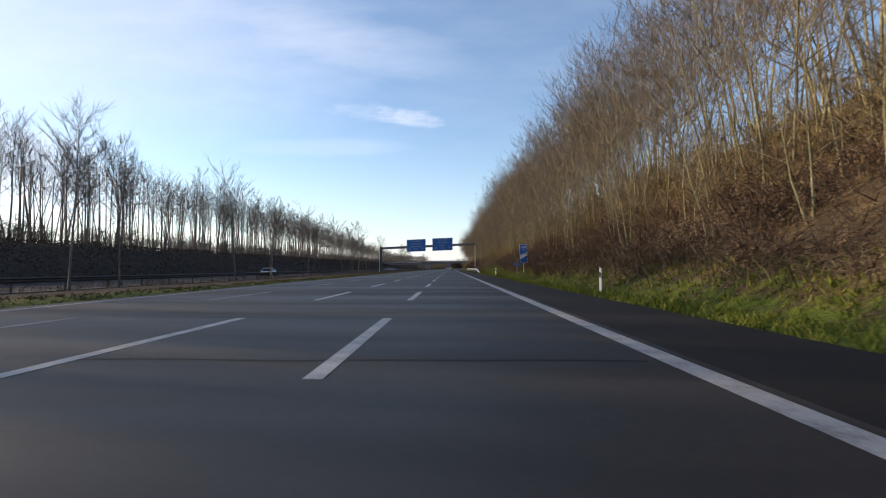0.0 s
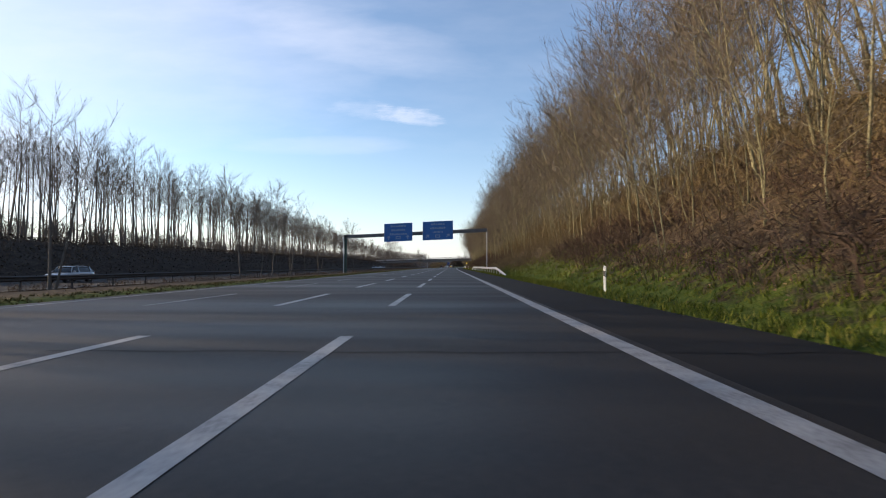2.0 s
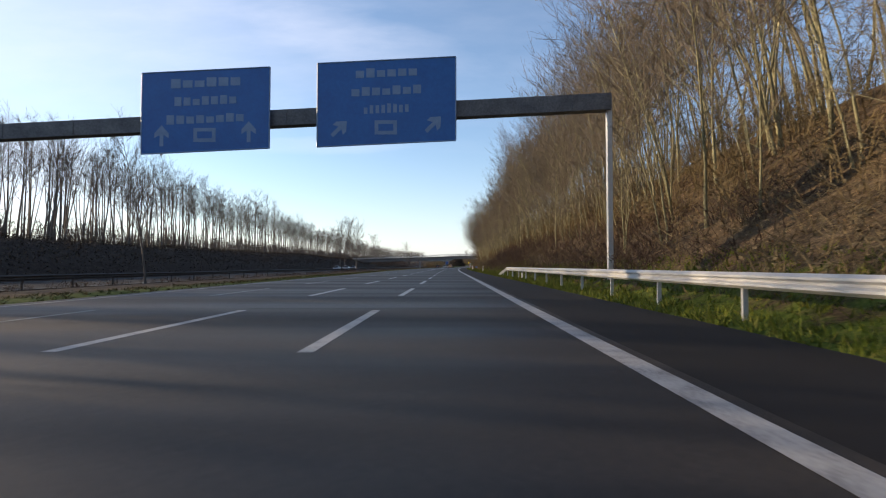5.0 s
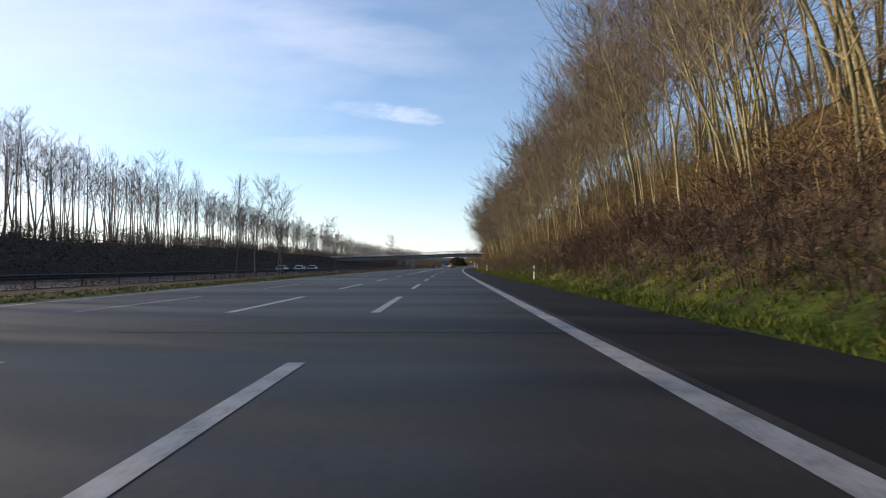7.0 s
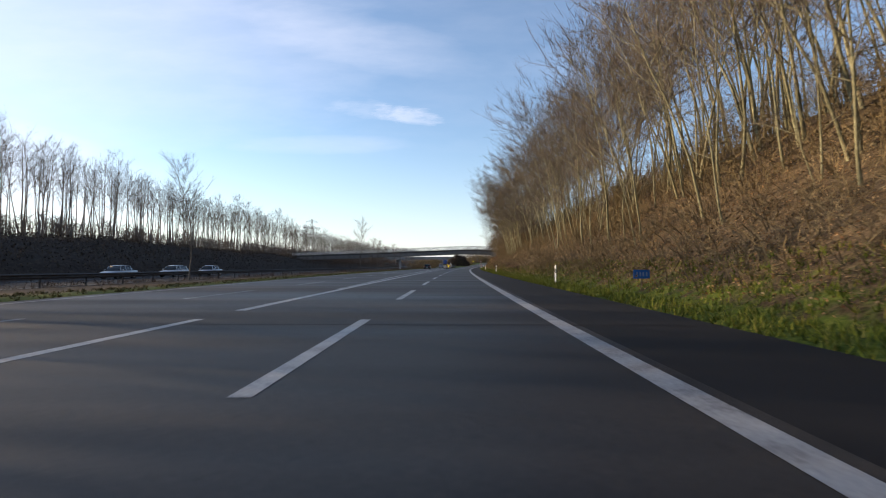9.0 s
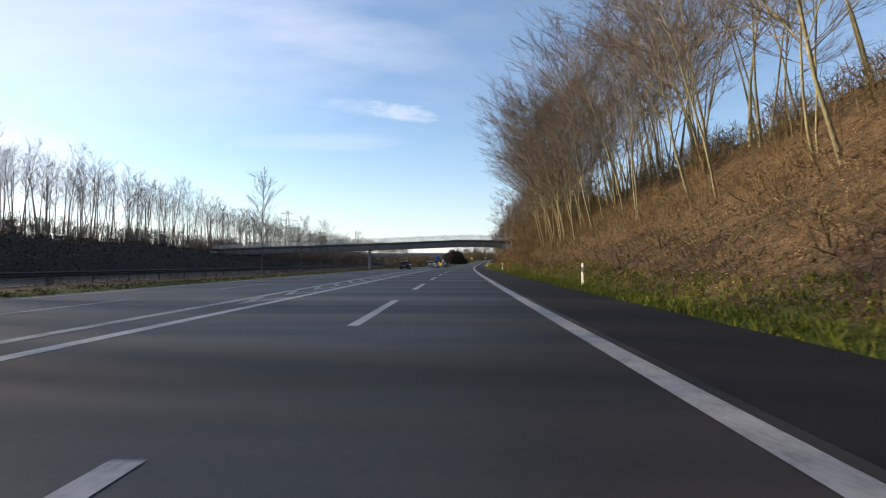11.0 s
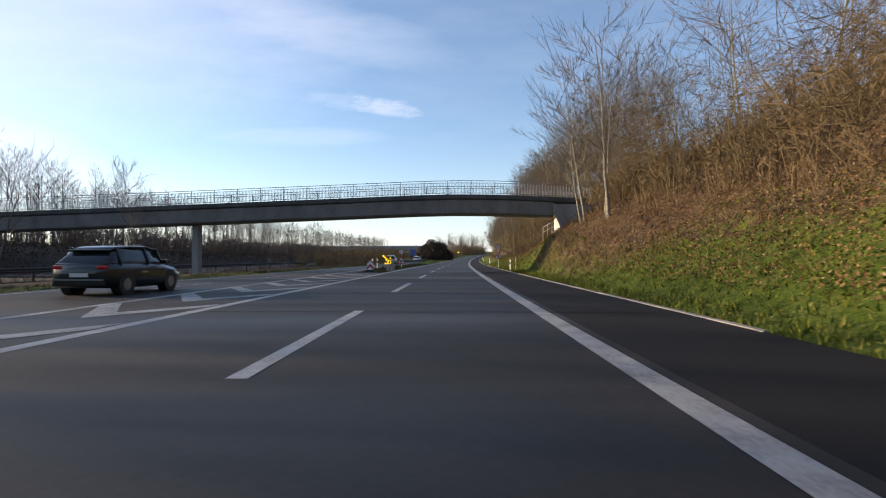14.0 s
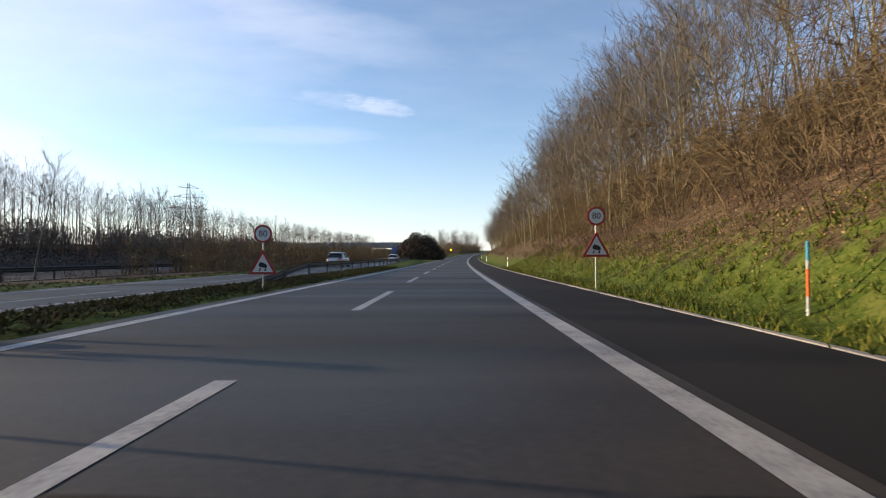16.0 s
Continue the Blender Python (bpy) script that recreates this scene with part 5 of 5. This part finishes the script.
def build_footbridge():
    t = empty("footbridge", at_road(417.5, 0), "grey concrete footbridge with thin steel railings over the motorway", "bridge")
    us = steps(-62, 9.0, 1.6)
    # the dark band of shade along the deck is coloured in here
    part("deck_slab", sweep_deck(us, [(-1.75, -0.02), (-1.75, -0.34), (-1.62, -0.46), (1.62, -0.46), (1.75, -0.34), (1.75, -0.02)]), FASCIA, t, "concrete deck edge with shade in its dark colour")
    part("girder", sweep_deck(steps(-61, 6.5, 1.6), [(-1.58, -0.46), (-1.46, -0.8), (-1.22, -1.5), (-1.05, -1.62), (1.05, -1.62), (1.22, -1.5), (1.46, -0.8), (1.58, -0.46)]), DARKCONCRETE, t, "smooth dark grey concrete box girder")
    hexagon = [(0.026 * math.cos(k * math.pi / 3), 0.026 * math.sin(k * math.pi / 3)) for k in range(6)]
    bar_mesh = post_mesh = None
    rest_v, rest_f = [], []
    for side in (-1, 1):
        y = 1.66 * side
        for z, r in ((1.14, 1.0), (0.96, 0.8), (0.1, 0.8)):
            part("rail", sweep_deck(steps(-62, 9.5, 1.6), [(y + r * a, z + r * c) for a, c in hexagon]), DULLSTEEL, t, "thin steel railing bar")
        for u in steps(-62, 9.5, 2.0):
            if post_mesh is None:
                po = part("railing_post", boxed(-0.022, 0.022, -0.016, 0.016, 0, 1.14), STEEL, t)
                post_mesh = po.data
            else:
                po = new("railing_post", post_mesh)
                po.parent = t
            po.matrix_basis = Matrix.Translation((u, y, deck_top(u)))
        for u in steps(-61.9, 9.4, 0.125):
            z = deck_top(u)
            if side < 0 and u > -28:
                if bar_mesh is None:
                    ob = part("upright_bar", boxed(-0.015, 0.015, -0.009, 0.009, 0.1, 0.96), STEEL, t)
                    bar_mesh = ob.data
                else:
                    ob = new("upright_bar", bar_mesh)
                    ob.parent = t
                ob.matrix_basis = Matrix.Translation((u, y, z))
            else:
                k = len(rest_v)
                rest_v += [(u + dx, y + dy, z + dz) for dz in (0.1, 0.96) for dx, dy in ((-0.013, -0.009), (0.013, -0.009), (0.013, 0.009), (-0.013, 0.009))]
                rest_f += [(k + i, k + (i + 1) % 4, k + 4 + (i + 1) % 4, k + 4 + i) for i in range(4)]
    tagged(mesh_object("railing_infill", rest_v, rest_f, STEEL, t), "thin upright steel bars of the railing", kind="stuff")
    part("pier", box(bmesh.new(), -24.9, -24.3, -0.35, 0.35, -1.2, deck_top(-24.6) - 1.5, 0.08), CONCRETE, t)
    # the abutment in the far bank, with its sloping wing wall
    part("abutment", poly([(-60.3, -0.5), (-67, -0.5), (-67, 3.85), (-62, 4.05), (-61.2, 2.7), (-60.3, 2.6)], -1.9, 1.9), CONCRETE, t)
    part("wing_wall", poly([(-61.5, 4.0), (-66.5, 3.9), (-66.5, 1.0), (-58.0, -0.4), (-57.6, 0.3)], -2.2, -1.9), PALECONCRETE, t, "pale concrete wing wall")
    # the abutment on the sunlit bank: bearing shelf, pale face, wing wall
    part("abutment", poly([(7.55, 1.0), (13.5, 2.5), (13.5, 5.9), (9.0, 5.5), (7.9, 5.5), (7.55, 4.75)], -1.9, 1.9), CONCRETE, t)
    # sunlight on this wall is put into its paler concrete
    part("sun_paled_face", boxed(7.3, 7.55, -0.3, 2.9, 2.2, 4.72), PALECONCRETE, t, "abutment wall coloured paler for the sun on it")
    part("wing_wall", poly([(7.55, 1.8), (13.5, 3.5), (13.5, 6.0), (8.6, 5.4)], 1.9, 2.2), CONCRETE, t)
    part("wing_wall", poly([(6.3, 5.6), (6.5, 4.7), (7.0, 3.5), (7.6, 1.8), (14.0, 3.6), (14.0, 6.0), (9.0, 5.56)], -2.15, -1.9), CONCRETE, t)
    part("bearing", boxed(7.2, 7.5, -0.9, -0.4, 4.6, 4.8), RUBBER, t)
    part("bearing", boxed(7.2, 7.5, 0.4, 0.9, 4.72, 4.8), RUBBER, t)
    return t


def build_handrail():
    t = empty("stair_handrail", at_road(419.6, 6.7, height(419.6, 6.7)), "thin pale steel handrail beside the bridge abutment", "handrail")
    g = height(419.6, 6.7)
    a, b = Vector((-0.52, 0.2, 3.95 - g)), Vector((0.1, -3.3, 4.4 - g))
    part("rail", rodded(a, b, 0.022, 0.022, 8), STEEL, t)
    part("rail", rodded(a - Vector((0, 0, 0.45)), b - Vector((0, 0, 0.45)), 0.015, 0.015, 8), STEEL, t)
    for k in (0.0, 0.33, 0.66, 1.0):
        p = a.lerp(b, k)
        part("upright", rodded(p - Vector((0, 0, 1.3)), p, 0.018, 0.018, 8), STEEL, t)
    return t


def build_far_bridge():
    t = empty("far_road_bridge", at_road(640, 0), "low dark road bridge far ahead across the through lanes", "bridge")
    part("deck", box(bmesh.new(), -150, -24, -5, 5, 3.6, 5.3, 0.1), DARKCONCRETE, t)
    part("parapet", boxed(-150, -24, -5.1, -4.9, 5.3, 5.9), CONCRETE, t)
    for x in (-46, -70, -95):
        part("pier", box(bmesh.new(), x - 0.6, x + 0.6, -3, 3, -2, 3.6, 0.05), DARKCONCRETE, t)
    for i in range(30):
        x = -148 + 4.2 * i
        part("railing_post", boxed(x, x + 0.15, -5.0, -4.9, 5.9, 6.6), DULLSTEEL, t)
    return t


build_footbridge()
build_handrail()
build_far_bridge()


# ---- vehicles ----
def loft(stations, closed=True):
    """A skin over cross-sections: each station is (y, [(x, z), ...]) for the right half, mirrored."""
    bm = bmesh.new()
    rings = []
    for y, half in stations:
        pts = [(x, z) for x, z in half] + [(-x, z) for x, z in reversed(half)]
        rings.append([bm.verts.new((x, y, z)) for x, z in pts])
    n = len(rings[0])
    for a, b in zip(rings, rings[1:]):
        for i in range(n - 1 if not closed else n):
            bm.faces.new((a[i], b[i], b[(i + 1) % n], a[(i + 1) % n]))
    bm.faces.new(rings[0])
    bm.faces.new(rings[-1][::-1])
    return bm


def body_section(w, z0, z1, shoulder):
    return [(w * 0.9, z0), (w * 0.985, z0 + 0.1), (w, z0 + 0.3), (w * 0.985, shoulder), (w * 0.93, z1), (w * 0.5, z1 + 0.015)]


def build_car(name, m, label, coat, length=4.3, width=1.8, high=1.48, hatch=True, group="", lit=False):
    """A car that faces +y."""
    t = empty(name, m, label, "car", group)
    w, L = width / 2, length / 2
    belt = high * 0.62
    st = [(-L, body_section(w * 0.86, 0.34, belt - 0.06, belt - 0.2)), (-L + 0.12, body_section(w * 0.95, 0.24, belt, belt - 0.15)), (-L + 0.6, body_section(w, 0.2, belt + 0.02, belt - 0.14)),
          (0.0, body_section(w, 0.2, belt, belt - 0.14)), (L - 1.25, body_section(w, 0.2, belt - 0.02, belt - 0.16)), (L - 0.5, body_section(w * 0.97, 0.22, belt - 0.14, belt - 0.26)), (L - 0.08, body_section(w * 0.86, 0.28, belt - 0.3, belt - 0.4)), (L, body_section(w * 0.78, 0.36, belt - 0.36, belt - 0.44))]
    body = part("body", loft(st), coat, t)
    for p in body.data.polygons:
        p.use_smooth = True
    rear = -L + (0.1 if hatch else 0.75)
    sec = lambda ww, z: [(ww, belt - 0.03), (ww * 0.97, belt + 0.05), (ww - (z - belt) * 0.32, z - 0.03), (ww - (z - belt) * 0.32 - 0.14, z)]
    cab = [(rear, sec(w * 0.88, belt + 0.06)), (rear + 0.36, sec(w * 0.92, high - 0.2)), (rear + 0.62, sec(w * 0.93, high - 0.06)), (rear + 1.1, sec(w * 0.93, high - 0.02)), (0.1, sec(w * 0.93, high - 0.01)), (0.55, sec(w * 0.93, high - 0.06)), (L - 1.2, sec(w * 0.9, belt + 0.06))]
    cabin = part("glasshouse", loft(cab), CARGLASS, t, "dark tinted window glass")
    roof = [(rear + 0.4, [(w * 0.93 - 0.2, high - 0.15), (w * 0.93 - 0.28, high - 0.11)]), (rear + 0.62, [(w * 0.93 - 0.16, high - 0.085), (w * 0.93 - 0.3, high - 0.035)]), (rear + 1.1, [(w * 0.93 - 0.14, high - 0.045), (w * 0.93 - 0.3, high + 0.005)]), (0.1, [(w * 0.93 - 0.14, high - 0.03), (w * 0.93 - 0.3, high + 0.02)]), (0.62, [(w * 0.93 - 0.15, high - 0.075), (w * 0.93 - 0.3, high - 0.045)])]
    top = part("roof", loft(roof), coat, t)
    for shell in (cabin, top):
        shell.data.shade_smooth()
    if hatch:
        part("rear_spoiler", box(bmesh.new(), -w * 0.66, w * 0.66, rear + 0.22, rear + 0.5, high - 0.17, high - 0.12, 0.02), coat, t)
    for x in (-1, 1):
        for y in (rear + 0.5, -0.05):
            a, b = Vector((x * w * 0.955, y, belt)), Vector((x * (w * 0.93 - 0.17), y, high - 0.06))
            part("pillar", rodded(a, b, 0.045, 0.04, 6), coat, t)
        part("pillar", rodded((x * w * 0.9, L - 1.28, belt), (x * (w * 0.93 - 0.16), 0.6, high - 0.08), 0.04, 0.035, 6), coat, t)
        part("mirror", box(bmesh.new(), x * (w + 0.09) - 0.1, x * (w + 0.09) + 0.1, L - 1.5, L - 1.36, belt, belt + 0.14, 0.03), coat, t)
        lamp = part("tail_lamp", box(bmesh.new(), x * w * 0.72 - 0.15, x * w * 0.72 + 0.15, -L - 0.01, -L + 0.22, belt - 0.15, belt - 0.03, 0.035), TAIL, t, "red tail lamp")
        part("head_lamp", box(bmesh.new(), x * w * 0.62 - 0.17, x * w * 0.62 + 0.17, L - 0.3, L - 0.04, belt - 0.42, belt - 0.3, 0.03), WHITE, t)
        for y in (-L + 0.8, L - 0.85):
            wheel = part("wheel", rodded((x * (w - 0.21), y, 0.31), (x * (w - 0.005), y, 0.31), 0.31, 0.31, 20), RUBBER, t)
            part("rim", rodded((x * (w - 0.02), y, 0.31), (x * (w + 0.006), y, 0.31), 0.2, 0.18, 14), RIM, wheel)
            part("wheel_arch", rodded((x * (w - 0.28), y, 0.33), (x * (w + 0.002), y, 0.33), 0.37, 0.37, 20), BLACK, t)
    part("bumper", box(bmesh.new(), -w * 0.84, w * 0.84, -L - 0.06, -L + 0.15, 0.28, 0.5, 0.05), coat, t)
    part("number_plate_bar", boxed(-0.26, 0.26, -L - 0.03, -L - 0.005, belt - 0.36, belt - 0.25), PALECONCRETE, t)
    return t


def build_truck(m):
    t = empty("blue_truck", m, "blue lorry with a white cab far along the through lanes", "truck")
    part("cargo_box", box(bmesh.new(), -1.25, 1.25, -5, 3, 1.0, 3.9, 0.05), BLUEPAINT, t)
    part("cab", box(bmesh.new(), -1.22, 1.22, 3.2, 5.3, 0.6, 3.4, 0.15), WHITEPAINT, t)
    part("windscreen", boxed(-1.05, 1.05, 5.29, 5.33, 1.9, 2.8), CARGLASS, t)
    part("chassis", boxed(-0.5, 0.5, -5, 4, 0.6, 1.0), BLACK, t)
    for x in (-1.05, 1.05):
        for y in (-3.8, -2.6, 4.2):
            part("wheel", rodded((x - 0.15, y, 0.5), (x + 0.15, y, 0.5), 0.5, 0.5, 16), RUBBER, t)
    return t


def lay_vehicles():
    build_car("hatchback", at_road(388.8, -12.3, 0.0, 0), "dark green hatchback with red tail lamps on the through lane", DARKPAINT, 4.0, 1.76, 1.46)
    build_car("estate_car", at_road(474, -15.2, 0.0), "silver people carrier on the through lanes past the gore", SILVERPAINT, 4.5, 1.82, 1.68)
    far = "car on the oncoming carriageway beyond the median"
    for i, (s, v, coat, word) in enumerate(((98, -37.0, SILVERPAINT, "silver"), (297, -38.2, SILVERPAINT, "grey"), (306.5, -37.3, WHITEPAINT, "white"), (314.5, -36.6, SILVERPAINT, "silver"))):
        build_car("saloon_car", at_road(s, v - gore(s), -0.38, 180), word + " " + far, coat, 4.4, 1.8, 1.45, i % 2 == 0, "oncoming cars")
    build_car("saloon_car", at_road(520, -14.3 - gore(520) + 4.0, 0), "white car far along the through lanes", WHITEPAINT, 4.4, 1.8, 1.5)
    build_truck(at_road(596, -22.5 - gore(596) + 9, 0))


lay_vehicles()


# ---- far things ----
def build_dark_bush():
    """A big dark rounded shrub on the island ahead."""
    rng = random.Random(31)
    t = empty("rounded_shrub", at_road(552, -13.0, -0.1), "large dark rounded shrub on the island between the roads", "shrub")
    br = []
    for i in range(46):
        a, sp = rng.uniform(0, 6.28), rng.uniform(0.1, 1.3)
        pts, rad = grow(rng, Vector((rng.uniform(-3.5, 3.5), rng.uniform(-2, 2), 0)), Vector((sp * math.cos(a), sp * math.sin(a), 1)), rng.uniform(4, 6.6), 0.07, 4, 0.12, 0.0)
        br.append((pts, rad, 3))
    mesh_object("stems", *tubes(br), GREYBARK, t)
    v, f = [], []
    for _ in range(9000):
        d = Vector((rng.gauss(0, 1), rng.gauss(0, 1), abs(rng.gauss(0, 1)))).normalized()
        r = rng.uniform(0.72, 1.0) + 0.16 * noise.noise(d * 2.2)
        c = Vector((d.x * 6.6 * r, d.y * 4.5 * r, d.z * 6.9 * r + 0.1))
        x = Vector((rng.gauss(0, 1), rng.gauss(0, 1), rng.gauss(0, 1))).normalized() * rng.uniform(0.12, 0.3)
        y = x.cross(Vector((rng.gauss(0, 1), rng.gauss(0, 1), rng.gauss(0, 1)))).normalized() * 0.16
        k = len(v)
        v += [c - x, c - y, c + x, c + y]
        f.append((k, k + 1, k + 2, k + 3))
    mesh_object("foliage", v, f, BUSHLEAF, t)


def build_pylon(direction, distance):
    """A lattice power mast far off."""
    p = road(414, -2, 0) + Vector(direction) * distance
    t = empty("power_pylon", Matrix.Translation((p.x, p.y, -2)) @ pose(0, 0, 0, 0, 0, 30), "grey lattice power pylon beyond the far trees", "pylon")
    H = 46.0
    bm = bmesh.new()
    for sx in (-1, 1):
        for sy in (-1, 1):
            rod(bm, (3.2 * sx, 3.2 * sy, 0), (0.5 * sx, 0.5 * sy, H), 0.16, 0.1, 4)
    part("legs", bm, DULLSTEEL, t)
    bm = bmesh.new()
    for i in range(9):
        a, b = i / 9, (i + 1) / 9
        wa, wb = 3.2 - 2.7 * a, 3.2 - 2.7 * b
        for q in ((1, 1, -1, 1), (1, -1, 1, 1), (-1, -1, 1, -1), (-1, 1, -1, -1)):
            rod(bm, (q[0] * wa, q[1] * wa, a * H), (q[2] * wb, q[3] * wb, b * H), 0.08, 0.08, 3)
    part("bracing", bm, DULLSTEEL, t)
    for z, w in ((H * 0.68, 10.5), (H * 0.82, 8.0), (H * 0.94, 5.5)):
        arm = bmesh.new()
        rod(arm, (-w, 0, z), (w, 0, z), 0.16, 0.16, 4)
        rod(arm, (-w, 0, z), (0, 0, z + 1.8), 0.1, 0.1, 4)
        rod(arm, (w, 0, z), (0, 0, z + 1.8), 0.1, 0.1, 4)
        part("cross_arm", arm, DULLSTEEL, t)


def build_far_lamp():
    t = empty("far_amber_lamp", at_road(600, -6.9, 0), "yellow roadworks lamp far ahead beside the shrub", "traffic light board")
    part("lamp", disc(0.34, 2.7, -0.1, 0.0, 16), AMBER, t)
    part("stand", rodded((0, 0.1, -0.2), (0, 0.1, 3.0), 0.06, 0.06, 8), DULLSTEEL, t)


build_dark_bush()
build_pylon((-0.3985, 0.9155, 0), 330)
build_far_lamp()
